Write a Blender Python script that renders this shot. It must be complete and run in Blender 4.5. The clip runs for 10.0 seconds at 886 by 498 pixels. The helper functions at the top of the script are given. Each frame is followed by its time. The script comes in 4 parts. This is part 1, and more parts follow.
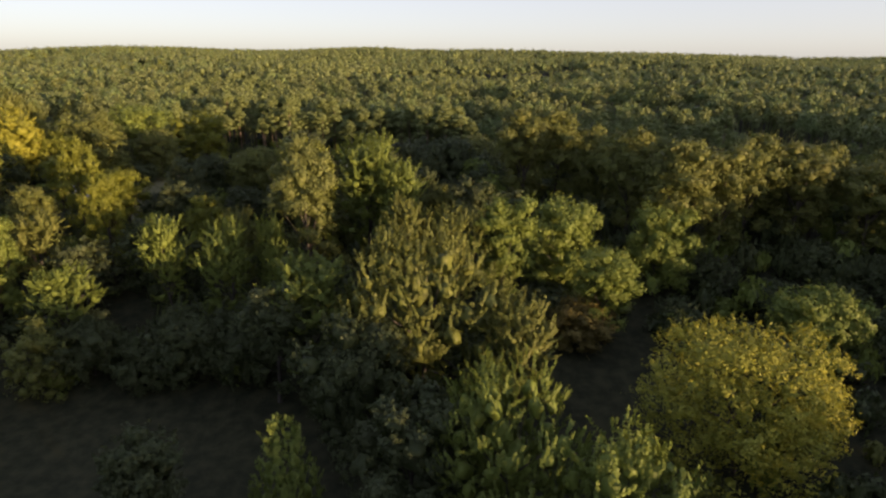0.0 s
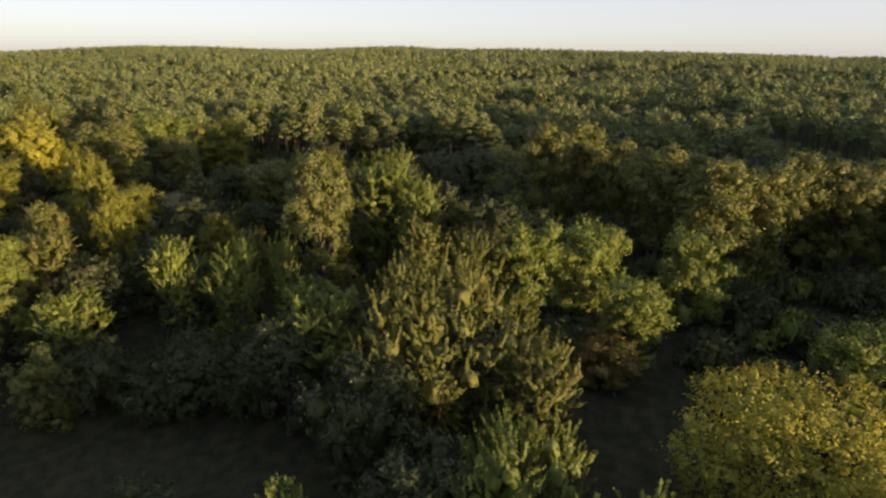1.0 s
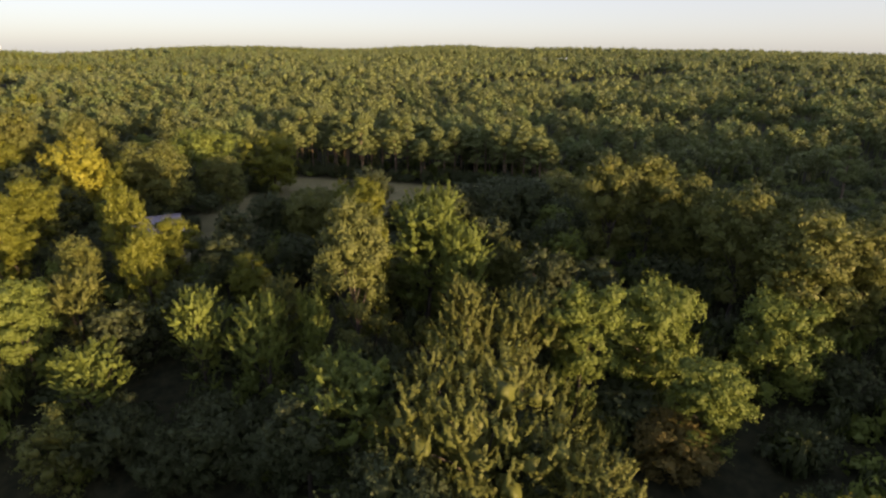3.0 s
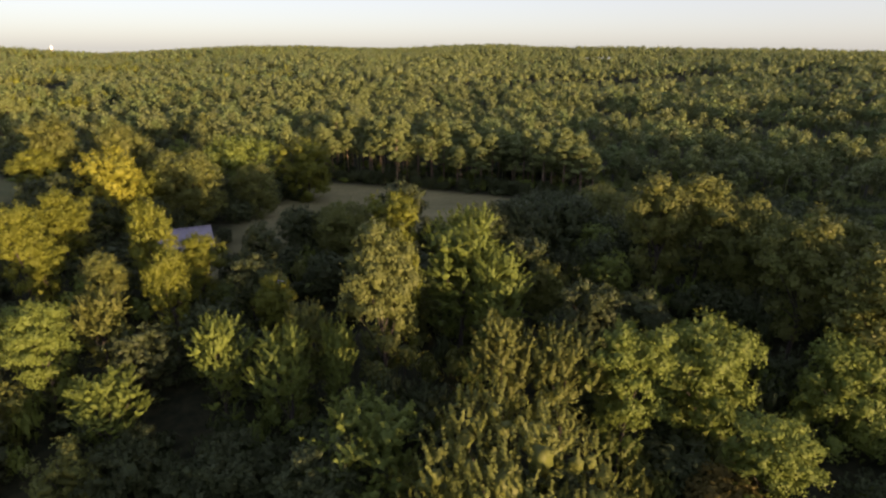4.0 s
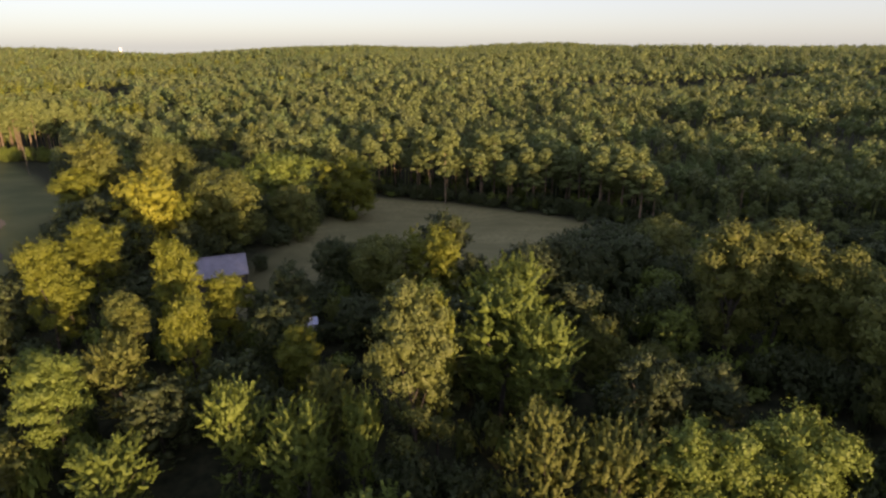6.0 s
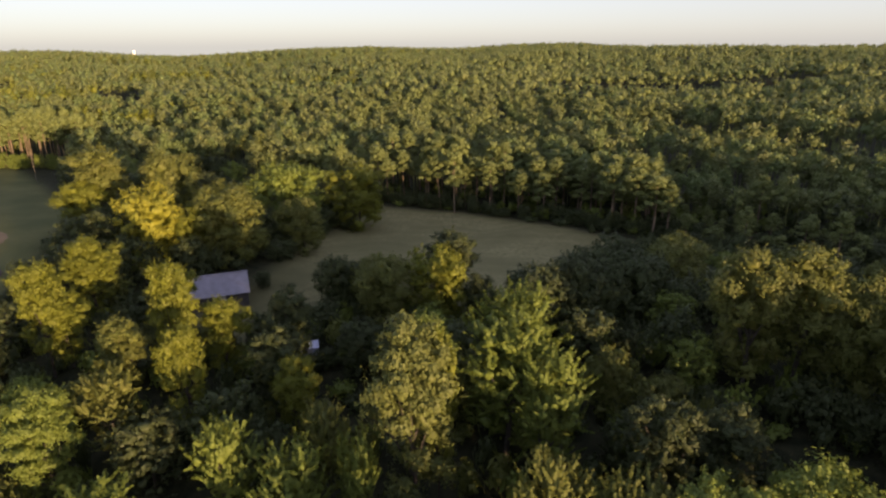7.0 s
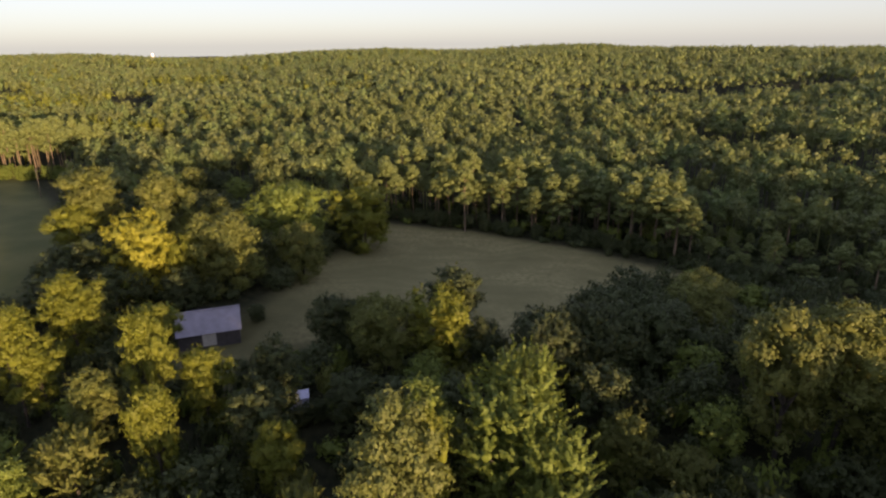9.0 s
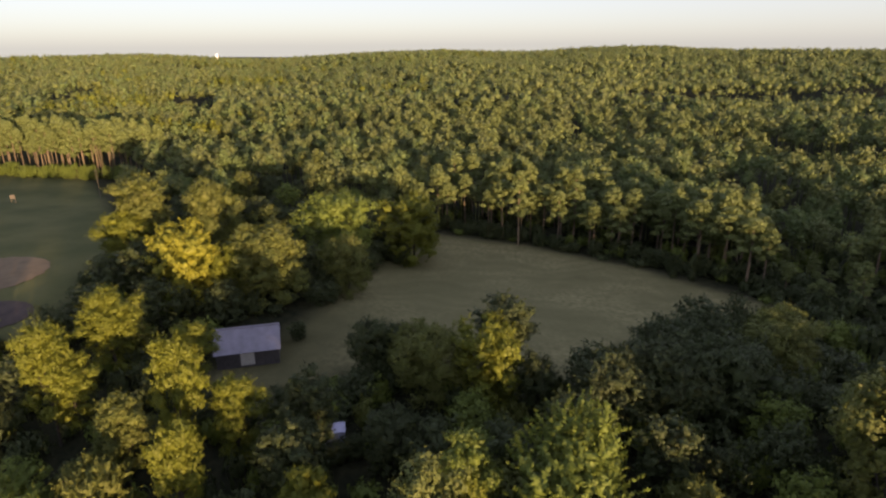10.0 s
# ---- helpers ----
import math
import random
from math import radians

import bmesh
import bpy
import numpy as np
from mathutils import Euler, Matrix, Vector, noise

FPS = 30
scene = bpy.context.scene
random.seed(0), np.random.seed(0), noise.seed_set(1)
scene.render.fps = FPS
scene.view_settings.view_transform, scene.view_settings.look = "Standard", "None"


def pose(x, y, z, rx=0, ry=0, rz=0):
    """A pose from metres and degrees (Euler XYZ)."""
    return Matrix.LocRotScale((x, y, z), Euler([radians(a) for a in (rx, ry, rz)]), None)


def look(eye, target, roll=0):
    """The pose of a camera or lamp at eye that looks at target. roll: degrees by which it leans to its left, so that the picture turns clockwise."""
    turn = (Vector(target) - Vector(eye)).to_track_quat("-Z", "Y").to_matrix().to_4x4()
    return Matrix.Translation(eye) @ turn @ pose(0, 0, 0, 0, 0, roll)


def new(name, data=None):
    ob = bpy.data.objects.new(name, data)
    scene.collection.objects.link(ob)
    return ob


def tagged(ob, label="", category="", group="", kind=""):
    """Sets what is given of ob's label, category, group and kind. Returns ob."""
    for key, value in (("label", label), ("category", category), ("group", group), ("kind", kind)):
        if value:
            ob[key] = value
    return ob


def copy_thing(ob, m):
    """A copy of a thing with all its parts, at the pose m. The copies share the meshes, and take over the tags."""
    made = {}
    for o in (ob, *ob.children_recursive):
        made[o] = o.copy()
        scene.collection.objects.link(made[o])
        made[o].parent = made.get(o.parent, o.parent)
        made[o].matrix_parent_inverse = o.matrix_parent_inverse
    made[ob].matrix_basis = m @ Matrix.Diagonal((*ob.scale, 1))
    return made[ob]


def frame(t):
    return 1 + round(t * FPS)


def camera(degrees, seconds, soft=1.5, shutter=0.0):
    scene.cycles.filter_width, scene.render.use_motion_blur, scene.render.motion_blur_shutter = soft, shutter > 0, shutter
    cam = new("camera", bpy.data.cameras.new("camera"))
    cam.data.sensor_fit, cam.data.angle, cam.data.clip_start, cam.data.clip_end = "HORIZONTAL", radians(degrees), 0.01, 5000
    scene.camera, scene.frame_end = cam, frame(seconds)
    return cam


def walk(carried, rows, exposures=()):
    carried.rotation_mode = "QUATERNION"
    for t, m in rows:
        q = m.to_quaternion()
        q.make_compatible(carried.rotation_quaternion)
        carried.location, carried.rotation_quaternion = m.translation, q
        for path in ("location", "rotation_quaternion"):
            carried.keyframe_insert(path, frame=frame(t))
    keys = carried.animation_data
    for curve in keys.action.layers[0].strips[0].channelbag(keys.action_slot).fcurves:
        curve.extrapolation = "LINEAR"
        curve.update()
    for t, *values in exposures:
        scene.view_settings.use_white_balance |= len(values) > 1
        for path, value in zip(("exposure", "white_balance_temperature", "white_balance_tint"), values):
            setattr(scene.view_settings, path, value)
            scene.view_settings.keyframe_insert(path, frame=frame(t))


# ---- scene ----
cam = camera(71.79, 10.0, soft=2.3)
# seconds, eye, a point looked at, roll
PATH = [
    (0, (0.00, -0.00, 38.79), (-1.16, 95.49, 9.12), 0.39),
    (0.5, (0.37, 2.68, 40.14), (-2.99, 98.06, 10.29), 0.37),
    (1, (0.60, 5.40, 41.43), (-4.51, 100.65, 11.40), 0.36),
    (1.5, (0.82, 8.06, 42.76), (-6.08, 103.14, 12.57), 0.31),
    (2, (0.94, 10.83, 44.06), (-7.74, 105.72, 13.71), 0.26),
    (2.5, (0.96, 13.91, 45.30), (-10.08, 108.51, 14.80), 0.25),
    (4, (0.07, 23.61, 48.75), (-19.46, 116.66, 17.75), 0.12),
    (4.5, (-0.32, 27.09, 49.74), (-22.69, 119.45, 18.62), 0.08),
    (5, (-0.72, 30.41, 50.83), (-25.42, 122.13, 19.58), -0.00),
    (5.5, (-0.87, 33.08, 51.99), (-27.27, 124.27, 20.57), -0.09),
    (7, (-1.13, 40.50, 55.60), (-30.90, 130.57, 24.00), -0.50),
    (7.5, (-1.46, 43.40, 56.52), (-31.62, 133.38, 24.90), -0.54),
    (8, (-1.80, 45.96, 57.53), (-32.58, 135.68, 25.85), -0.61),
    (8.5, (-1.68, 48.32, 58.57), (-33.31, 137.73, 26.87), -0.64),
    (9, (-1.71, 50.97, 59.56), (-34.25, 140.04, 27.82), -0.69),
    (9.5, (-2.45, 54.26, 60.23), (-36.90, 142.63, 28.54), -0.74),
    (10, (-4.61, 59.08, 60.81), (-44.97, 144.95, 29.25), -0.53),
]
walk(cam, [(t, look(eye, target, roll)) for t, eye, target, roll in PATH])

# ---- light ----
SUN_AZ, SUN_EL = 232.0, 3.6      # degrees to the left of +y, and above the horizon
world = bpy.data.worlds.new("evening_sky")
scene.world = world
world.use_nodes = True
wn, wl = world.node_tree.nodes, world.node_tree.links
sky = wn.new("ShaderNodeTexSky")
sky.sky_type = "NISHITA"
sky.sun_disc = False
sky.sun_elevation = radians(SUN_EL)
sky.sun_rotation = radians(-SUN_AZ)
sky.air_density, sky.dust_density, sky.ozone_density = 0.4, 1.2, 0.3
wn["Background"].inputs["Strength"].default_value = 0.118
haze = wn.new("ShaderNodeMix")      # veil of evening haze over the clear sky
haze.data_type = "RGBA"
up, part_up, veil = wn.new("ShaderNodeTexCoord"), wn.new("ShaderNodeSeparateXYZ"), wn.new("ShaderNodeMapRange")
wl.new(up.outputs["Generated"], part_up.inputs[0])
wl.new(part_up.outputs["Z"], veil.inputs[0])
veil.inputs[1].default_value, veil.inputs[2].default_value = 0.0, 0.6
veil.inputs[3].default_value, veil.inputs[4].default_value = 0.60, 0.62
wl.new(veil.outputs[0], haze.inputs[0])
tint, high = wn.new("ShaderNodeMix"), wn.new("ShaderNodeMapRange")      # pale at the horizon, blue overhead
tint.data_type = "RGBA"
tint.inputs[6].default_value, tint.inputs[7].default_value = (2.36, 2.63, 2.58, 1), (2.15, 2.5, 3.4, 1)
high.inputs[1].default_value, high.inputs[2].default_value = 0.02, 0.6
wl.new(part_up.outputs["Z"], high.inputs[0])
wl.new(high.outputs[0], tint.inputs[0])
wl.new(tint.outputs[2], haze.inputs[7])
wl.new(sky.outputs["Color"], haze.inputs[6])
wl.new(haze.outputs[2], wn["Background"].inputs["Color"])

sun_data = bpy.data.lights.new("sun", "SUN")
sun_data.energy, sun_data.angle, sun_data.color = 4.2, radians(0.53), (1.0, 0.715, 0.39)
sun = new("sun", sun_data)
sun_from = Vector((-math.sin(radians(SUN_AZ)) * math.cos(radians(SUN_EL)), math.cos(radians(SUN_AZ)) * math.cos(radians(SUN_EL)), math.sin(radians(SUN_EL))))
sun.matrix_world = look(sun_from * 300, (0, 0, 0))
scene.view_settings.exposure = 1.5
scene.view_settings.use_white_balance = True
scene.view_settings.white_balance_temperature, scene.view_settings.white_balance_tint = 7000, 24

# ---- materials ----


def material(name):
    m = bpy.data.materials.new(name)
    m.use_nodes = True
    t = m.node_tree
    return m, t.nodes, t.links, t.nodes["Principled BSDF"]


def mixed(nodes, links, fac, a, b):
    """A colour node between two colours or sockets."""
    n = nodes.new("ShaderNodeMix")
    n.data_type = "RGBA"
    for key, v in ((0, fac), (6, a), (7, b)):
        if isinstance(v, (int, float)):
            n.inputs[key].default_value = v
        elif isinstance(v, tuple):
            n.inputs[key].default_value = (*v, 1)
        else:
            links.new(v, n.inputs[key])
    return n.outputs[2]


def noise_fac(nodes, links, scale, detail=4.0, low=0.35, high=0.65, coords="Object"):
    c = nodes.new("ShaderNodeTexCoord")
    n = nodes.new("ShaderNodeTexNoise")
    n.inputs["Scale"].default_value, n.inputs["Detail"].default_value = scale, detail
    links.new(c.outputs[coords], n.inputs["Vector"])
    r = nodes.new("ShaderNodeMapRange")
    r.inputs[1].default_value, r.inputs[2].default_value = low, high
    links.new(n.outputs["Fac"], r.inputs[0])
    return r.outputs[0]


def foliage(name, dark, light, other, gloss=0.2):
    """Leaves: colour differs from leaf to leaf, from clump to clump and from tree to tree; light shines through."""
    m, nodes, links, bsdf = material(name)
    geo, info = nodes.new("ShaderNodeNewGeometry"), nodes.new("ShaderNodeObjectInfo")
    leaf = mixed(nodes, links, geo.outputs["Random Per Island"], dark, light)
    patch = mixed(nodes, links, noise_fac(nodes, links, 0.35, 3.0), leaf, other)
    soft = nodes.new("ShaderNodeMath")
    soft.operation, soft.inputs[1].default_value = "MULTIPLY", 0.55
    links.new(info.outputs["Random"], soft.inputs[0])
    col = mixed(nodes, links, soft.outputs[0], patch, leaf)
    links.new(col, bsdf.inputs["Base Color"])
    bsdf.inputs["Roughness"].default_value = 0.55
    bsdf.inputs["Specular IOR Level"].default_value = gloss
    back = nodes.new("ShaderNodeBsdfTranslucent")
    links.new(col, back.inputs["Color"])
    both = nodes.new("ShaderNodeMixShader")
    both.inputs[0].default_value = 0.25
    links.new(bsdf.outputs[0], both.inputs[1])
    links.new(back.outputs[0], both.inputs[2])
    links.new(both.outputs[0], nodes["Material Output"].inputs["Surface"])
    return m


LEAF = {
    "green": foliage("green_leaves", (0.091, 0.128, 0.026), (0.132, 0.174, 0.036), (0.113, 0.152, 0.032)),
    "olive": foliage("olive_leaves", (0.084, 0.105, 0.026), (0.119, 0.140, 0.035), (0.104, 0.116, 0.031)),
    # darker leaf tone that also carries the shade on low unlit crowns
    "dark": foliage("shade_dark_leaves", (0.042, 0.060, 0.023), (0.060, 0.080, 0.031), (0.050, 0.064, 0.027)),
    "gold": foliage("yellow_green_leaves", (0.094, 0.115, 0.016), (0.132, 0.152, 0.021), (0.112, 0.130, 0.019)),
    "yellow": foliage("yellow_leaves", (0.160, 0.171, 0.023), (0.288, 0.283, 0.035), (0.144, 0.171, 0.030)),
    "brown": foliage("rusty_leaves", (0.109, 0.094, 0.027), (0.150, 0.123, 0.037), (0.120, 0.106, 0.031)),
    "grey": foliage("grey_green_leaves", (0.082, 0.103, 0.029), (0.119, 0.140, 0.041), (0.100, 0.119, 0.036)),
    "pine": foliage("pine_needles", (0.105, 0.137, 0.046), (0.147, 0.182, 0.062), (0.125, 0.155, 0.053)),
    # olive and green leaves greyed towards blue: distant haze put into their colour
    "hazy_olive": foliage("hazy_olive_leaves", (0.092, 0.120, 0.044), (0.128, 0.159, 0.059), (0.114, 0.134, 0.051)),
    "hazy_green": foliage("hazy_green_leaves", (0.088, 0.127, 0.046), (0.126, 0.173, 0.062), (0.107, 0.149, 0.053)),
}


def bark(name, dark, light):
    m, nodes, links, bsdf = material(name)
    links.new(mixed(nodes, links, noise_fac(nodes, links, 5.0, 6.0), dark, light), bsdf.inputs["Base Color"])
    bsdf.inputs["Roughness"].default_value = 0.9
    bump, n = nodes.new("ShaderNodeBump"), nodes.new("ShaderNodeTexNoise")
    n.inputs["Scale"].default_value = 9.0
    bump.inputs["Strength"].default_value = 0.6
    links.new(n.outputs["Fac"], bump.inputs["Height"])
    links.new(bump.outputs[0], bsdf.inputs["Normal"])
    return m


BARK = bark("grey_bark", (0.022, 0.019, 0.016), (0.052, 0.044, 0.036))
PINE_BARK = bark("pine_bark", (0.075, 0.054, 0.036), (0.19, 0.15, 0.105))


def ground_material():
    m, nodes, links, bsdf = material("ground")
    # leaf litter, its colour darkened for the shade under and between trees
    shaded_litter = mixed(nodes, links, noise_fac(nodes, links, 0.6, 8.0), (0.014, 0.017, 0.009), (0.032, 0.034, 0.017))
    turf = mixed(nodes, links, noise_fac(nodes, links, 0.05, 6.0), (0.115, 0.112, 0.053), (0.225, 0.206, 0.104))
    turf = mixed(nodes, links, noise_fac(nodes, links, 0.9, 8.0), turf, (0.135, 0.130, 0.062))
    # old mowing rows
    c, rows_ = nodes.new("ShaderNodeTexCoord"), nodes.new("ShaderNodeTexWave")
    turn = nodes.new("ShaderNodeMapping")
    turn.inputs["Rotation"].default_value = (0, 0, radians(68))
    links.new(c.outputs["Object"], turn.inputs["Vector"])
    links.new(turn.outputs[0], rows_.inputs["Vector"])
    rows_.inputs["Scale"].default_value, rows_.inputs["Distortion"].default_value = 0.04, 14.0
    rows_.inputs["Detail"].default_value = 3.0
    half = nodes.new("ShaderNodeMath")
    half.operation, half.inputs[1].default_value = "MULTIPLY", 0.25
    links.new(rows_.outputs["Fac"], half.inputs[0])
    turf = mixed(nodes, links, half.outputs[0], turf, (0.088, 0.088, 0.040))
    lawn = mixed(nodes, links, noise_fac(nodes, links, 0.08, 6.0), (0.070, 0.080, 0.030), (0.105, 0.108, 0.044))
    a1, a2 = nodes.new("ShaderNodeAttribute"), nodes.new("ShaderNodeAttribute")
    a1.attribute_name, a2.attribute_name = "meadow", "lawn"
    col = mixed(nodes, links, a1.outputs["Fac"], shaded_litter, turf)
    col = mixed(nodes, links, a2.outputs["Fac"], col, lawn)
    links.new(col, bsdf.inputs["Base Color"])
    bsdf.inputs["Roughness"].default_value = 0.95
    bsdf.inputs["Specular IOR Level"].default_value = 0.118
    bump, n = nodes.new("ShaderNodeBump"), nodes.new("ShaderNodeTexNoise")
    n.inputs["Scale"].default_value, n.inputs["Detail"].default_value = 2.5, 8.0
    bump.inputs["Strength"].default_value, bump.inputs["Distance"].default_value = 0.7, 0.16
    links.new(c.outputs["Object"], n.inputs["Vector"])
    links.new(n.outputs["Fac"], bump.inputs["Height"])
    links.new(bump.outputs[0], bsdf.inputs["Normal"])
    return m


def plain(name, dark, light, scale, rough=0.6, metal=0.0):
    m, nodes, links, bsdf = material(name)
    links.new(mixed(nodes, links, noise_fac(nodes, links, scale, 6.0, 0.3, 0.7), dark, light), bsdf.inputs["Base Color"])
    bsdf.inputs["Roughness"].default_value, bsdf.inputs["Metallic"].default_value = rough, metal
    return m


GROUND = ground_material()
ROOF_METAL = plain("pale_roof_metal", (0.150, 0.148, 0.185), (0.205, 0.200, 0.250), 0.8, 0.55)
BARN_WALL = plain("dark_barn_siding", (0.04, 0.039, 0.042), (0.07, 0.067, 0.07), 1.5, 0.8)
PALE_DOOR = plain("pale_door_paint", (0.34, 0.34, 0.32), (0.46, 0.46, 0.44), 1.2, 0.6)
WHITE_METAL = plain("white_weathered_metal", (0.62, 0.66, 0.74), (0.80, 0.82, 0.86), 1.0, 0.45)
SHED_METAL = plain("pale_sheet_metal", (0.34, 0.37, 0.54), (0.52, 0.55, 0.72), 1.0, 0.5)
CLAY = plain("infield_clay", (0.115, 0.082, 0.045), (0.165, 0.12, 0.066), 0.4, 0.95)
DARK_BROWN = plain("dark_brown_ground", (0.035, 0.025, 0.022), (0.07, 0.05, 0.04), 0.5, 0.95)
POLE = plain("weathered_pole", (0.06, 0.052, 0.042), (0.10, 0.086, 0.07), 2.0, 0.8)

# ---- the plan ----


def smooth(a, b, v):
    s = np.clip((v - a) / (b - a), 0, 1)
    return s * s * (3 - 2 * s)


def ground(x, y):
    """Height of the ground: a low rise across the middle, a hill of forest far behind."""
    x, y = np.asarray(x, float), np.asarray(y, float)
    far = np.hypot(x, y)
    z = -7 + 0.03 * np.clip(y, -200, 240) + 9.5 * np.exp(-(((y - 140) / 55) ** 2)) * smooth(900, 300, np.abs(x)) + 5 * smooth(60, 150, -x) - 3.5 * np.exp(-(((x + 35) / 45) ** 2) - ((y - 66) / 30) ** 2) - 1.5 * np.exp(-(((x + 82) / 26) ** 2) - ((y - 137) / 20) ** 2)
    az = np.arctan2(-x, y)
    crest = 30 + 3 * np.sin(7 * az + 0.6) + 2 * np.sin(17 * az) - 4 * smooth(0.2, 0.9, az) + 5 * np.exp(-(((az + 0.16) / 0.16) ** 2)) - 7 * smooth(0.40, 0.60, -az) + 5 * np.exp(-(((az + 0.36) / 0.10) ** 2))
    hill = crest * smooth(230, 1050, far) * smooth(-200, 200, y)
    z = z + hill - 45 * smooth(1100, 2400, far)
    return z + 1.5 * np.sin(x / 61) * np.sin(y / 47) * smooth(230, 400, far) + 3.5 * np.sin(x / 90 + 1) * np.sin(y / 120) * smooth(300, 600, far)


def inside(poly, x, y):
    """How far (x, y) lies inside a convex or plain outline, about, in metres; negative outside."""
    x, y = np.asarray(x, float), np.asarray(y, float)
    hit, near = np.zeros(x.shape, bool), np.full(x.shape, 1e9)
    for (ax, ay), (bx, by) in zip(poly, poly[1:] + poly[:1]):
        cross = (ay > y) != (by > y)
        hit ^= cross & (x < (bx - ax) * (y - ay) / ((by - ay) or 1e-9) + ax)
        s = np.clip(((x - ax) * (bx - ax) + (y - ay) * (by - ay)) / ((bx - ax) ** 2 + (by - ay) ** 2), 0, 1)
        near = np.minimum(near, np.hypot(x - ax - s * (bx - ax), y - ay - s * (by - ay)))
    return np.where(hit, near, -near)


MEADOW = [(-86, 176), (-92, 232), (-62, 237), (-24, 229), (8, 214), (6, 203), (-10, 183), (-20, 168), (-22, 150), (-40, 146), (-62, 139), (-68, 122), (-84, 126), (-80, 152)]
FIELD = [(-118, 122), (-132, 112), (-270, 130), (-330, 215), (-270, 240), (-222, 212), (-150, 168), (-136, 145)]
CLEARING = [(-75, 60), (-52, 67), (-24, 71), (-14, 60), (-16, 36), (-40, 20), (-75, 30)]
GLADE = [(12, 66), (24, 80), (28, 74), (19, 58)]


def mesh_object(name, verts, tris, mats, index=None, parent=None):
    """One mesh object from arrays of corners and triangles."""
    me = bpy.data.meshes.new(name)
    verts, tris = np.asarray(verts, np.float32), np.asarray(tris, np.int32)
    me.vertices.add(len(verts))
    me.vertices.foreach_set("co", verts.ravel())
    me.loops.add(tris.size)
    me.loops.foreach_set("vertex_index", tris.ravel())
    me.polygons.add(len(tris))
    me.polygons.foreach_set("loop_start", np.arange(0, tris.size, 3, dtype=np.int32))
    for m in mats:
        me.materials.append(m)
    if index is not None:
        me.polygons.foreach_set("material_index", np.asarray(index, np.int32))
    me.update(calc_edges=True)
    me.validate()
    ob = new(name, me)
    ob.parent = parent
    return ob


def part(name, bm, mat, parent, label=""):
    me = bpy.data.meshes.new(name)
    bmesh.ops.recalc_face_normals(bm, faces=bm.faces)
    bm.to_mesh(me)
    bm.free()
    me.materials.append(mat)
    ob = new(name, me)
    ob.parent = parent
    return tagged(ob, label)


def box(bm, x0, y0, z0, x1, y1, z1, m=None):
    made = bmesh.ops.create_cube(bm, size=1)["verts"]
    for v in made:
        v.co = Vector((x0 + (v.co.x + 0.5) * (x1 - x0), y0 + (v.co.y + 0.5) * (y1 - y0), z0 + (v.co.z + 0.5) * (z1 - z0)))
        if m is not None:
            v.co = m @ v.co
    return bm


# the ground, one sheet to the horizon
def axis(c, fine, half, far):
    """Grid lines: even steps about c, then ever wider ones."""
    inner = np.arange(-half, half + 0.1, fine)
    outer = half + (far - half) * (np.linspace(0, 1, 40)[1:] ** 2.2)
    return c + np.concatenate([-outer[::-1], inner, outer])


gx, gy = np.meshgrid(axis(-90, 3.0, 210, 4400), axis(130, 3.0, 120, 4400), indexing="ij")
nx, ny = gx.shape
gverts = np.stack([gx, gy, ground(gx, gy)], -1).reshape(-1, 3)
ids = np.arange(nx * ny).reshape(nx, ny)
a, b, c, d = ids[:-1, :-1].ravel(), ids[1:, :-1].ravel(), ids[1:, 1:].ravel(), ids[:-1, 1:].ravel()
gtris = np.concatenate([np.stack([a, b, c], 1), np.stack([a, c, d], 1)])
ground_ob = tagged(mesh_object("ground", gverts, gtris, [GROUND]), "rolling ground of meadow grass and shade-darkened leaf litter", "ground", kind="structure")
ground_ob.data.polygons.foreach_set("use_smooth", np.ones(len(gtris), bool))
# clearing and glade stay nearly black: their deep shade is put into the colour
for key, value in (
    # the meadow dims at its barn end, for darker grass and tree shade
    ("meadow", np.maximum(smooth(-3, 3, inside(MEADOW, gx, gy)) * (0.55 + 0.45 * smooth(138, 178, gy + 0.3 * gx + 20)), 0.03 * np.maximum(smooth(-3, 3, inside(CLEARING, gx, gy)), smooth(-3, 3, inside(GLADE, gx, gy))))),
    ("lawn", smooth(-3, 3, inside(FIELD, gx, gy))),
):
    ground_ob.data.attributes.new(key, "FLOAT", "POINT").data.foreach_set("value", value.ravel().astype(np.float32))

# ---- trees ----
ICO_V = np.array([(math.cos(k * 2 * math.pi / 5 + o) * 0.894, math.sin(k * 2 * math.pi / 5 + o) * 0.894, z) for o, z in ((0, 0.447), (math.pi / 5, -0.447)) for k in range(5)] + [(0, 0, 1), (0, 0, -1)])
ICO_T = np.array([(10, k, (k + 1) % 5) for k in range(5)] + [(11, 5 + (k + 1) % 5, 5 + k) for k in range(5)] + [(k, 5 + k, (k + 1) % 5) for k in range(5)] + [(5 + k, 5 + (k + 1) % 5, (k + 1) % 5) for k in range(5)])


def unit(v):
    return v / np.maximum(np.linalg.norm(v, axis=-1, keepdims=True), 1e-9)


def leaves(centres, normals, along, length, width):
    """Leaf sprays: folded diamonds at the centres, two triangles each."""
    t = unit(along - normals * (along * normals).sum(-1, keepdims=True))
    s = np.cross(normals, t)
    L, W = length[:, None] / 2, width[:, None] / 2
    v = np.stack([centres + t * L, centres + s * W - normals * W * 0.35, centres - t * L, centres - s * W - normals * W * 0.35], 1).reshape(-1, 3)
    k = np.arange(len(centres))[:, None] * 4
    return v, np.concatenate([k + (0, 1, 2), k + (0, 2, 3)])


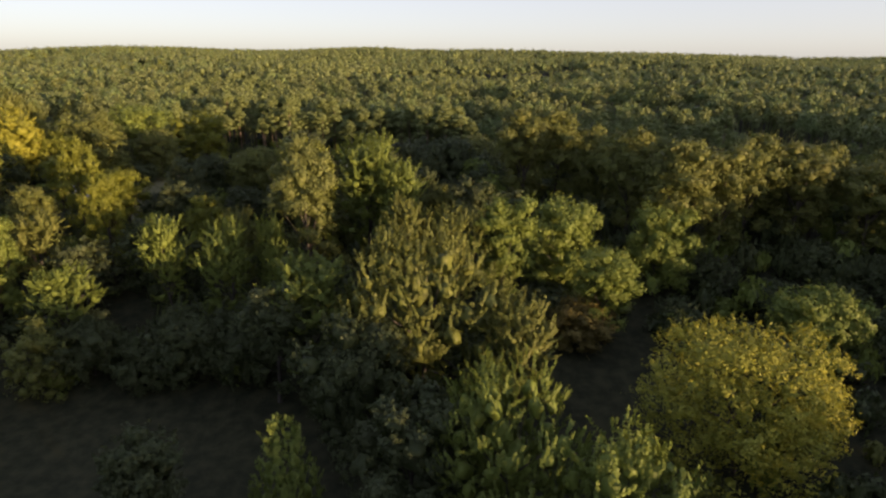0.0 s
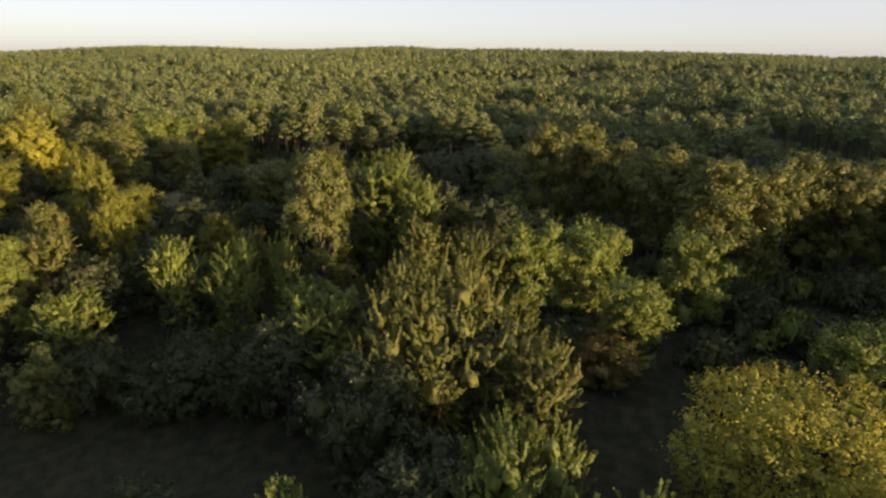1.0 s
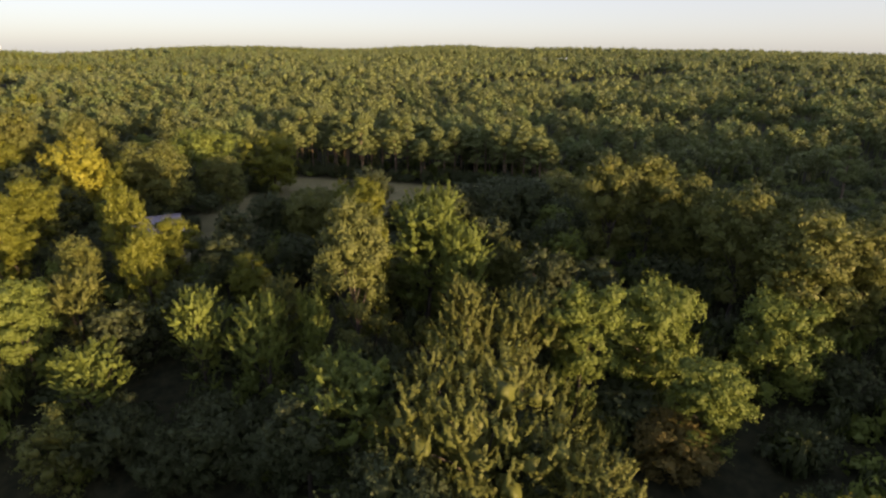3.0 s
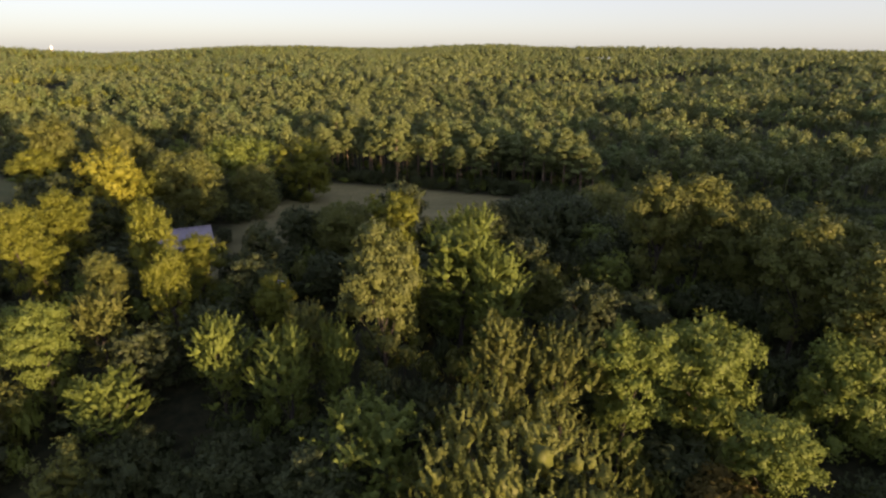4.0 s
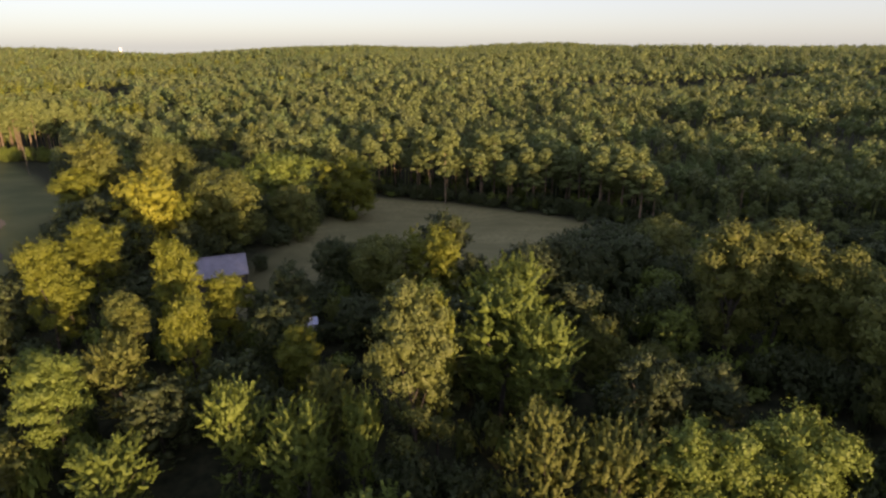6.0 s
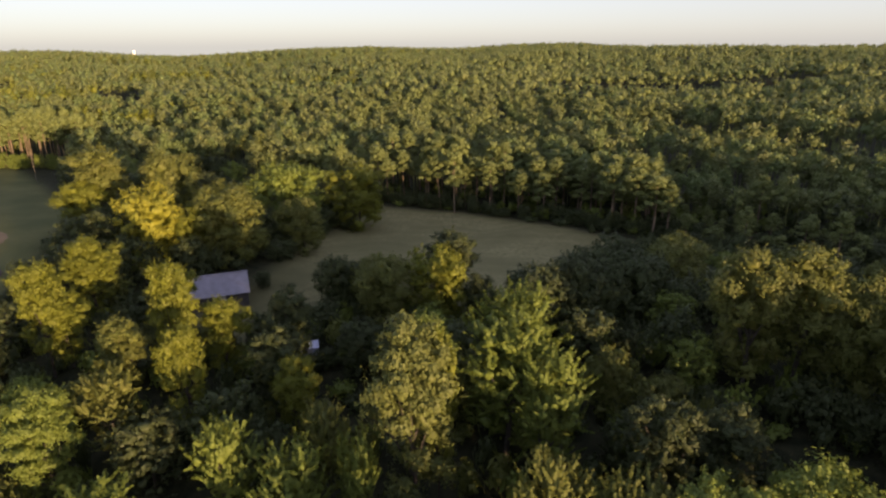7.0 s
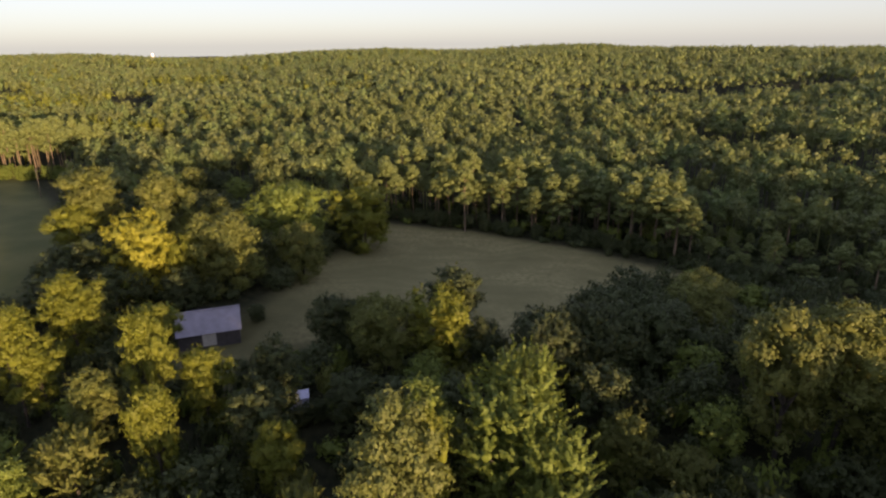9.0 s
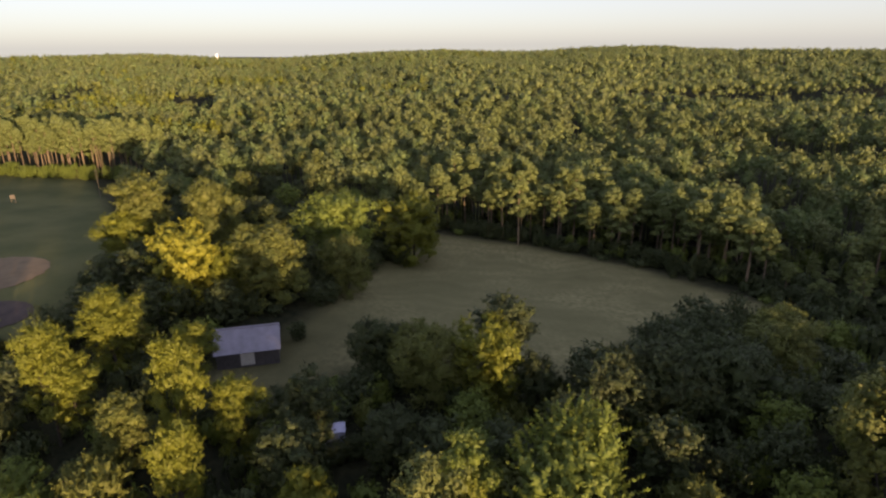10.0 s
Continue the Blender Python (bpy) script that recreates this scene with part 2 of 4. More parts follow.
def chips(centres, normals, along, length, width):
    """Leaf sprays far off: one triangle each."""
    t = unit(along - normals * (along * normals).sum(-1, keepdims=True))
    s = np.cross(normals, t)
    L, W = length[:, None] / 2, width[:, None] / 2
    v = np.stack([centres + t * L, centres + s * W - t * L * 0.7, centres - s * W - t * L * 0.5], 1).reshape(-1, 3)
    return v, np.arange(len(v)).reshape(-1, 3)


def rounder():
    """The twenty-sided ball with every side split in four."""
    v, t, made = [tuple(p) for p in ICO_V], [], {}
    for tri in ICO_T:
        mids = []
        for p, q in ((tri[0], tri[1]), (tri[1], tri[2]), (tri[2], tri[0])):
            key = (min(p, q), max(p, q))
            if key not in made:
                m = np.array(v[p]) + np.array(v[q])
                v.append(tuple(m / np.linalg.norm(m) * np.linalg.norm(ICO_V[0])))
                made[key] = len(v) - 1
            mids.append(made[key])
        t += [(tri[0], mids[0], mids[2]), (tri[1], mids[1], mids[0]), (tri[2], mids[2], mids[1]), tuple(mids)]
    return np.array(v), np.array(t)


BALL_V, BALL_T = rounder()


def balls(centres, radii, rng, rough=0.1):
    """Rounder lumps for the heart of a near crown's boughs."""
    n, k = len(centres), len(BALL_V)
    v = centres[:, None] + BALL_V[None] * radii[:, None] * (1 + rng.normal(0, rough, (n, k, 1)))
    return v.reshape(-1, 3), (BALL_T[None] + (np.arange(n) * k)[:, None, None]).reshape(-1, 3)


def blobs(centres, radii, rng, rough=0.16):
    """Low lumps that close the inside of a crown."""
    n = len(centres)
    wob = 1 + rng.normal(0, rough, (n, 12, 1))
    v = centres[:, None] + ICO_V[None] * radii[:, None] * wob
    return v.reshape(-1, 3), (ICO_T[None] + (np.arange(n) * 12)[:, None, None]).reshape(-1, 3)


def tube(points, radii, sides=6):
    """A tapered limb along points."""
    p, r = np.asarray(points, float), np.asarray(radii, float)
    way = unit(np.gradient(p, axis=0))
    s = unit(np.cross(way, np.array((0.3, 0.9, 0.2))))
    u = np.cross(way, s)
    ang = np.linspace(0, 2 * math.pi, sides, endpoint=False)
    v = p[:, None] + r[:, None, None] * (np.cos(ang)[None, :, None] * s[:, None] + np.sin(ang)[None, :, None] * u[:, None])
    ids_ = np.arange(len(p) * sides).reshape(len(p), sides)
    a_, b_ = ids_[:-1], ids_[1:]
    a2, b2 = np.roll(a_, -1, 1), np.roll(b_, -1, 1)
    return v.reshape(-1, 3), np.concatenate([np.stack([a_, a2, b2], -1).reshape(-1, 3), np.stack([a_, b2, b_], -1).reshape(-1, 3)])


def joined(pieces):
    vs, ts, n = [], [], 0
    for v, t in pieces:
        vs.append(v)
        ts.append(t + n)
        n += len(v)
    return np.concatenate(vs), np.concatenate(ts)


def crown_lobes(shape, rng, H, R):
    """Lobes of a broad crown in a box of height 1 and radius 1: centres and radii."""
    if shape == "cone":
        z = np.repeat(np.linspace(0.12, 0.92, 8), 5)
        ang = rng.uniform(0, 6.28, 40)
        r = (1 - z) ** 0.65 * 0.8
        return np.stack([r * np.cos(ang), r * np.sin(ang), z], 1), 0.14 + 0.34 * (1 - z)
    n = int({"round": 25, "clump": 21, "spray": 28}[shape] * (1.6 if R > 8 else 1.1 if H > 3 * R else 1))
    golden = np.arange(n) * 2.39996 + rng.uniform(0, 6.28)
    up = np.linspace(-0.8, 0.92, n) + rng.normal(0, 0.06, n)
    up = np.clip(up, -0.9, 0.95)
    reach = np.sqrt(1 - np.where(up < 0, 0.7 * up, up) ** 2) * rng.uniform(0.5, 0.8, n)
    c_ = np.stack([reach * np.cos(golden), reach * np.sin(golden), up * rng.uniform(0.62, 0.8, n)], 1)
    lean = rng.uniform(0, 6.28, 2)
    c_[:, :2] *= (1 + 0.16 * np.sin(golden + lean[0]) + 0.12 * np.sin(2 * golden + lean[1]))[:, None]
    rad = rng.uniform(0.19, 0.34, n) * {"round": 1.15, "clump": 1.12, "spray": 0.95}[shape]
    c_, rad = np.concatenate([c_, [(0, 0, 0.2), (0, 0, -0.15), (0, 0, -0.5), (0.2, 0.1, -0.75)]]), np.concatenate([rad, [0.5, 0.55, 0.5, 0.4]])
    c_[:, :2] += rng.normal(0, 0.06, (len(c_), 2))
    # into 0..1 of the tree's height, crown from a fifth up
    half = 0.31 if H > 3 * R else 0.40
    c_[:, 2] = 1 - half + c_[:, 2] * half
    # low inner boughs that hide the trunk
    low, wide_ = (6, 0.4) if H > 3 * R else (9, 0.58)
    turn_ = np.arange(low) * 2.4 + rng.uniform(0, 6.28)
    skirt = np.stack([wide_ * np.cos(turn_), wide_ * np.sin(turn_), np.linspace(0.2 if H > 3 * R else 0.1, 1 - 1.7 * half, low)], 1)
    c_, rad = np.concatenate([skirt, c_]), np.concatenate([rng.uniform(0.26, 0.36, low), rad])
    return c_, rad


def puffs(rng, centres, radii, count, H, size, puff):
    """Boughs built of leafy puffs: small leaves that face out from puffs that sit on the lobes, round a closed heart."""
    near = count > 4000
    each = 12 if near else 6
    lobe = np.repeat(np.arange(len(centres)), each)
    out = unit(rng.normal(0, 1, (len(lobe), 3)) + unit(centres[lobe] - (0, 0, H * 0.5)) * 0.9 + (0, 0, 0.4))
    heart = centres[lobe] + out * radii[lobe] * rng.uniform(0.62, 0.98, (len(lobe), 1))
    r = radii[lobe] * (puff * rng.uniform(0.7, 1.3, (len(lobe), 1)) * (1 if near else 1.2))
    share = r[:, 0] ** 2
    who = rng.choice(len(lobe), count, p=share / share.sum())
    way = unit(rng.normal(0, 1, (count, 3)) + out[who] * 0.7 + (0, 0, 0.3))
    seat = heart[who] + way * r[who] * rng.uniform(0.35, 1.15, (count, 1)) ** 0.7
    stray = rng.random(count) < 0.16      # loose twigs that break the outline
    seat[stray] += way[stray] * r[who][stray] * rng.uniform(0.1, 0.6, (stray.sum(), 1))
    normals = unit(way + out[who] * 0.4 + rng.normal(0, 0.48, (count, 3)))
    length, width = size * rng.uniform(0.7, 1.4, count), size * rng.uniform(0.4, 0.8, count)
    lv, lt = (leaves if size < 0.32 else chips)(seat, normals, way + rng.normal(0, 0.8, (count, 3)) - (0, 0, 0.3), length, width * (1.0 if size < 0.32 else 1.25))
    return (lv, lt, *(balls if near else blobs)(centres, radii * (0.15 if size < 0.32 else 0.46), rng, 0.25))


def shoots(rng, shape, centres, radii, count, H, size, plume):
    """Boughs set with leafy shoots, each a small plume that points out and up."""
    share = radii[:, 0] ** 2
    per = (32 if shape == "spray" else 20) if count > 4000 else 10
    lumps = rng.choice(len(centres), count // per, p=share / share.sum())
    way = rng.normal(0, 1, (len(lumps), 3)) + (0, 0, 0.45)
    way = unit(way + unit(centres[lumps] - (0, 0, H * 0.55)) * 0.8)
    seat = centres[lumps] + way * radii[lumps] * rng.uniform(0.35 if shape == "spray" else 0.7, 0.9 if shape == "spray" else 1.1, (len(lumps), 1))
    rise, long_, wide = {"spray": (0.85, 2.1, 0.22), "cone": (0.8, 1.2, 0.3), "clump": (0.35, 1.3, 0.36), "round": (0.5, 1.1, 0.3)}[shape]
    long_, wide = long_ * plume, wide * plume
    axis_ = unit(way + (0, 0, rise) + rng.normal(0, 0.28, way.shape))
    reach = long_ * rng.uniform(0.6, 1.3, len(lumps))
    axis_, way, reach, seat = (np.repeat(v, per, 0) for v in (axis_, way, reach, seat))
    along_it = rng.uniform(0, 1, (len(seat), 1)) ** 0.8
    aside = rng.normal(0, 1, (len(seat), 3))
    aside = unit(aside - axis_ * (aside * axis_).sum(1, keepdims=True))
    seat = seat + axis_ * along_it * reach[:, None] + aside * wide * (1.05 - 0.8 * along_it) * rng.uniform(0.4, 1.1, (len(seat), 1))
    length = size * rng.uniform(0.75, 1.45, len(seat)) * 1.1
    width = size * rng.uniform(0.5, 0.9, len(seat)) * 0.6
    normals = unit(aside * 0.4 + way * 0.9 + rng.normal(0, 0.22, way.shape))
    lv, lt = (leaves if size < 0.32 or shape in ("spray", "cone") and count > 4000 else chips)(seat, normals, axis_ + aside * 0.5 + rng.normal(0, 0.45, way.shape), length, width)
    return (lv, lt, *(balls if count > 4000 else blobs)(centres, radii * (0.28 if plume < 1 else 0.38), rng, 0.25))


def broadleaf(name, shape, leaf, count, H=15.0, R=6.0, seed=1, size=0.5, plume=1.0):
    """A tree of height H and crown radius R: an Empty with trunk and crown. Not yet placed."""
    rng = np.random.default_rng(seed)
    c_, rad = crown_lobes(shape, rng, H, R)
    centres = c_ * (R, R, H)
    radii = np.stack([rad * R, rad * R, rad * R * (0.82 if shape != "spray" else 1.0)], 1)
    top = (centres[:, 2] + radii[:, 2]).max()
    centres[:, 2] *= H / (top + 0.4)
    if shape in ("round", "clump"):
        lv, lt, bv, bt = puffs(rng, centres, radii, int(count * (0.6 if shape == "round" else 0.78)), H, size, 0.32 if shape == "round" else 0.46)
        sv, st, _, _ = shoots(rng, shape, centres, radii, int(count * (0.4 if shape == "round" else 0.22)), H, size, 1.0)
        lv, lt = joined([(lv, lt), (sv, st)])
    else:
        lv, lt, bv, bt = shoots(rng, shape, centres, radii, count, H, size, plume)
    root = new(name)
    cv, ct = joined([(lv, lt), (bv, bt)])
    # the leaves' tips, not the lobes, reach the tree's radius and height
    shrink = R / np.percentile(np.hypot(lv[:, 0], lv[:, 1]), 93), H / np.percentile(lv[:, 2], 99.6)
    cv = cv * (shrink[0], shrink[0], shrink[1])
    centres = centres * (shrink[0], shrink[0], shrink[1])
    mesh_object("crown", cv, ct, [leaf], parent=root)
    trunk_r = 0.016 * H
    mid = np.array((rng.normal(0, 0.02) * H, rng.normal(0, 0.02) * H, H * 0.4))
    pieces = [tube([(0, 0, -0.6), (0, 0, 0.4), mid * (0.5, 0.5, 0.5), mid, (mid[0] * 1.3, mid[1] * 1.3, H * 0.75)], np.array((1.5, 1.0, 0.85, 0.7, 0.25)) * trunk_r)]
    for k in rng.choice(len(centres) - 4, 7, replace=False):
        begin = mid * rng.uniform(0.6, 1.1)
        end = centres[k]
        pieces.append(tube([begin, (begin + end) / 2 + (0, 0, 0.3), end], np.array((0.42, 0.28, 0.1)) * trunk_r, 5))
    tv, tt = joined(pieces)
    mesh_object("trunk", tv, tt, [BARK], parent=root)
    return root


def pine(name, count, H=22.0, R=3.2, seed=1, bare=0.5):
    """A tall pine: a bare straight trunk under a ragged crown of flat tufts."""
    rng = np.random.default_rng(seed)
    z = np.sort(rng.uniform(bare, 0.97, 20)) * H
    s = (z / H - bare) / (1 - bare)
    reach = R * np.sqrt(np.clip(1.0 - s**1.6, 0.05, 1)) * rng.uniform(0.4, 0.95, 20)
    ang = np.arange(20) * 2.4 + rng.uniform(0, 6.28)
    tufts = np.stack([reach * np.cos(ang), reach * np.sin(ang), z], 1)
    tufts[-1] = (0, 0, H - 0.5)
    radii = np.stack([np.full(20, 0.38 * R)] * 2 + [np.full(20, 0.27 * R)], 1) * rng.uniform(0.75, 1.25, (20, 1))
    pick = rng.integers(0, 20, count)
    way = unit(rng.normal(0, 1, (count, 3)) + (0, 0, 0.35))
    seat = tufts[pick] + way * radii[pick] * rng.uniform(0.75, 1.15, (count, 1))
    lv, lt = chips(seat, unit(way + rng.normal(0, 0.5, (count, 3))), way + rng.normal(0, 0.6, (count, 3)), rng.uniform(0.6, 1.2, count), rng.uniform(0.35, 0.6, count))
    bv, bt = blobs(tufts, radii * 0.5, rng, 0.22)
    root = new(name)
    cv, ct = joined([(lv, lt), (bv, bt)])
    mesh_object("crown", cv, ct, [LEAF["pine"]], parent=root)
    pieces = [tube([(0, 0, -0.6), (0, 0, 0.5), (rng.normal(0, 0.15), rng.normal(0, 0.15), H * 0.5), (0, 0, H * 0.97)], (0.38, 0.27, 0.2, 0.06))]
    for k in range(0, 20, 2):
        pieces.append(tube([(0, 0, tufts[k, 2] - 0.8), tufts[k]], (0.07, 0.03), 4))
    tv, tt = joined(pieces)
    mesh_object("trunk", tv, tt, [PINE_BARK], parent=root)
    return root


LABELS = {
    "yellow_round": "broad tree turning bright yellow in evening sun",
    "gold_round": "round tree with yellow-green sunlit leaves",
    "gold_clump": "yellow-green broadleaf tree with clumped sunlit crown",
    "green_clump": "tall green broadleaf tree with lobed clumped crown",
    "olive_clump": "olive-green broadleaf tree with uneven clumped crown",
    "green_spray": "green tree with upswept feathery leafy sprays",
    "olive_spray": "large olive-green tree with ragged upswept sprays",
    "dark_round": "dark green bushy tree standing in shade",
    "brown_round": "small rusty-brown tree beside taller green trees",
    "olive_round": "small rounded olive-green tree",
    "grey_clump": "tall grey-green oak with dense upright crown",
    "cone": "small conical green tree standing in the clearing",
    "tall_pine": "tall pine with a bare straight trunk",
    "dark_spray": "dark green feathery tree in the wood",
}
pick = random.Random(5)
KINDS = {}


def pattern(kind, fine, slim, k, large=False, squat=False):
    """The k-th tree from which a kind is copied."""
    colour, shape = kind.split("_") if kind != "cone" else ("green", "cone")
    if shape == "pine":
        return pine("pine_tree", 2000, seed=40 + k, bare=(0.42, 0.55, 0.62, 0.48)[k % 4])
    count, size = (30000, 0.31) if large else (14000, 0.4) if fine else (3600, 0.6)
    return broadleaf("tree", shape, LEAF[colour], count, H=17.0 if large else 20.0 if slim else 10.0 if squat else 15.0, R=9.0 if large else 4.8 if slim else 6.0, seed=100 + 17 * k + 3 * len(KINDS), size=size, plume=0.7 if large else 1.0)


PLACED = []


def tree(kind, x, y, top, radius, fine=True, label="", group="trees of the wood", called="tree"):
    """Stands a tree of that kind at (x, y): its top at height top, its crown of that radius."""
    z = float(ground(x, y))
    high = max(top - z, 3.0)
    slim = kind != "cone" and high / radius > 3.2
    large = fine and radius > 7 and y < 80      # the great crowns next to the flight
    h, r = (17.0, 9.0) if large else (22.0, 3.2) if kind == "tall_pine" else (20.0, 4.8) if slim else (15.0, 6.0)
    squat = kind not in ("cone", "tall_pine") and not large and high / radius < 2.0
    if squat:
        h, r = 10.0, 6.0
    made = KINDS.setdefault((kind, fine, slim, large, squat), [])
    m = pose(x, y, z, 0, 0, pick.uniform(0, 360)) @ Matrix.Diagonal((radius / r, radius / r, high / h, 1))
    if len(made) < (2 if fine and kind != "tall_pine" else 4):
        ob = pattern(kind, fine, slim, len(made), large, squat)
        ob.matrix_basis = m
        made.append(ob)
    else:
        ob = copy_thing(pick.choice(made), m)
        ob.scale = (1, 1, 1)
        ob.matrix_basis = m
    PLACED.append((x, y, radius))
    if called != "tree":
        ob.name = called
    return tagged(ob, label or LABELS[kind], called, group)


# trees that can be told apart
tree("yellow_round", 31.4, 57.5, 12.4, 10.3)
tree("cone", -14.3, 45.2, 9.7, 4.3)
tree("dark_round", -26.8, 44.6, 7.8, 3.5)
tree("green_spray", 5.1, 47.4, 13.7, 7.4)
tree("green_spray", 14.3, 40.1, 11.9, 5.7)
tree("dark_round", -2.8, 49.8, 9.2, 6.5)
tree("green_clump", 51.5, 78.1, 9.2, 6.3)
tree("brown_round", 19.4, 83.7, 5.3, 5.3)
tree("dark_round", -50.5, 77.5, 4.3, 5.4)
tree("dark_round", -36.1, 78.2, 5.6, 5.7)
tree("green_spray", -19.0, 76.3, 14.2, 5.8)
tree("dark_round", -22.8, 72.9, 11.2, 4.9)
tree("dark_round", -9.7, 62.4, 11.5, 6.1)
tree("olive_spray", -3.5, 69.7, 20.0, 10.1)
tree("olive_spray", 8.1, 63.1, 13.8, 4.3)
tree("green_clump", 8.1, 90.0, 19.1, 4.4)
tree("green_clump", 18.2, 97.1, 17.4, 6.3)
tree("green_clump", 22.5, 83.4, 13.2, 4.2)
tree("green_clump", 34.0, 96.8, 16.4, 5.8)
tree("olive_clump", 39.9, 103.5, 26.1, 6.6)
tree("olive_spray", -6.3, 89.9, 19.2, 3.9)
tree("olive_spray", 0.7, 90.4, 17.8, 4.5)
tree("olive_round", -2.6, 120.8, 15.5, 3.7)
tree("olive_round", 5.0, 121.3, 11.7, 4.2)
tree("dark_round", 12.4, 122.4, 10.3, 4.2)
tree("olive_clump", 15.6, 128.5, 29.4, 5.5)
tree("olive_clump", 22.5, 132.5, 28.7, 6.1)
tree("olive_clump", 30.3, 131.6, 25.4, 6.0)
tree("olive_clump", 33.6, 114.9, 26.6, 5.4)
tree("dark_round", -9.5, 144.6, 20.4, 8.3)
tree("dark_round", -0.7, 147.0, 21.3, 8.9)
tree("yellow_round", -104.8, 145.6, 26.8, 7.0)
tree("gold_clump", -131.3, 151.6, 25.0, 6.1)
tree("olive_clump", -91.2, 155.7, 25.4, 8.2)
tree("olive_round", -130.3, 157.4, 32.4, 6.5)
tree("olive_clump", -118.7, 167.1, 30.5, 7.1)
tree("green_clump", -95.1, 185.5, 25.1, 9.9)
tree("gold_round", -82.4, 204.9, 21.9, 9.1)
tree("olive_clump", -81.3, 170.3, 19.7, 5.5)
tree("gold_round", -97.9, 150.6, 21.2, 4.4)
tree("gold_clump", -95.3, 119.8, 23.2, 4.7)
tree("gold_clump", -90.8, 105.8, 23.9, 3.8)
tree("gold_clump", -67.5, 108.9, 25.3, 3.4)
tree("gold_clump", -58.6, 100.0, 20.2, 3.2)
tree("gold_clump", -61.4, 112.7, 18.8, 3.6)
tree("olive_clump", -74.3, 104.5, 16.9, 3.6)
tree("gold_clump", -89.9, 108.6, 17.6, 3.6)
tree("olive_spray", -67.6, 95.6, 15.0, 4.3)
tree("green_clump", -69.2, 86.4, 16.2, 4.0)
tree("green_spray", -43.6, 88.7, 16.1, 3.7)
tree("green_spray", -33.9, 87.1, 16.1, 3.8)
tree("gold_clump", -43.7, 104.1, 15.7, 3.0)
tree("green_spray", -27.9, 90.7, 16.0, 2.4)
tree("olive_spray", -34.3, 95.5, 15.7, 3.3)
tree("green_spray", -55.3, 80.7, 10.6, 4.2)
tree("dark_round", -54.8, 137.6, 18.0, 4.5)
tree("olive_clump", -42.3, 135.4, 19.9, 5.4)
tree("olive_round", -47.2, 138.6, 18.6, 4.8)
tree("dark_round", -52.0, 141.0, 15.5, 4.2)
tree("gold_round", -33.9, 136.4, 21.7, 5.8)
tree("dark_round", -33.7, 145.1, 22.4, 4.7)
tree("dark_round", -26.6, 139.3, 16.7, 3.2)
tree("dark_round", -15.4, 137.4, 19.9, 6.0)
tree("olive_clump", 5.9, 161.2, 19.2, 6.4)
tree("olive_clump", 15.6, 134.6, 24.7, 5.3)
tree("dark_round", -3.5, 162.9, 17.4, 6.1)
tree("green_spray", -15.1, 109.1, 25.3, 6.4)
tree("green_spray", -9.1, 105.0, 22.3, 4.8)
tree("grey_clump", -23.0, 96.7, 27.0, 5.1)
tree("gold_round", -21.6, 100.0, 25.3, 2.5)
tree("green_spray", -15.2, 115.0, 25.6, 4.6)
tree("green_clump", -25.8, 110.1, 21.7, 3.8)
tree("gold_clump", -79.9, 122.5, 19.2, 3.6)
tree("dark_round", -41.8, 120.9, 14.1, 4.5)
tree("olive_clump", 7.1, 167.6, 19.0, 6.0)
tree("dark_round", -42.1, 76.5, 1.6, 4.6)
tree("dark_round", -28.5, 77.2, 3.5, 4.6)
tree("dark_round", 4.4, 102.1, 19.4, 3.9)
tree("dark_round", 11.5, 107.2, 16.4, 4.1)

for x, y, top, r in ((49.0, 108.0, 24.6, 5.6), (56.0, 113.5, 26.0, 6.0), (64.5, 112.0, 25.0, 6.2), (71.0, 118.0, 24.0, 5.8), (76.0, 109.0, 22.0, 5.6), (84.0, 116.0, 22.5, 6.0), (92.0, 108.0, 22.0, 6.0), (60.0, 123.0, 23.0, 5.5), (46.0, 120.5, 24.0, 5.5), (40.0, 126.0, 25.0, 5.5)):
    tree("olive_clump", x, y, top, r)
# trees added to keep sun off the barn roof and screen the shed
tree("olive_round", -68.5, 119.0, 13.2, 2.8)
tree("dark_round", -48.2, 120.9, 8.0, 2.1)
tree("dark_round", -60.5, 121.5, 12.6, 3.0)
tree("dark_round", -50.4, 118.8, 6.4, 2.0)
tree("dark_round", -49.5, 108.2, 17.3, 4.0)
tree("dark_round", -51.2, 116.2, 20.3, 3.7, label="dark green tree with sunlit tips before the barn")
tree("dark_round", -76.8, 145.6, 9.8, 1.7, called="shrub", label="round dark shrub on the meadow beside the barn")

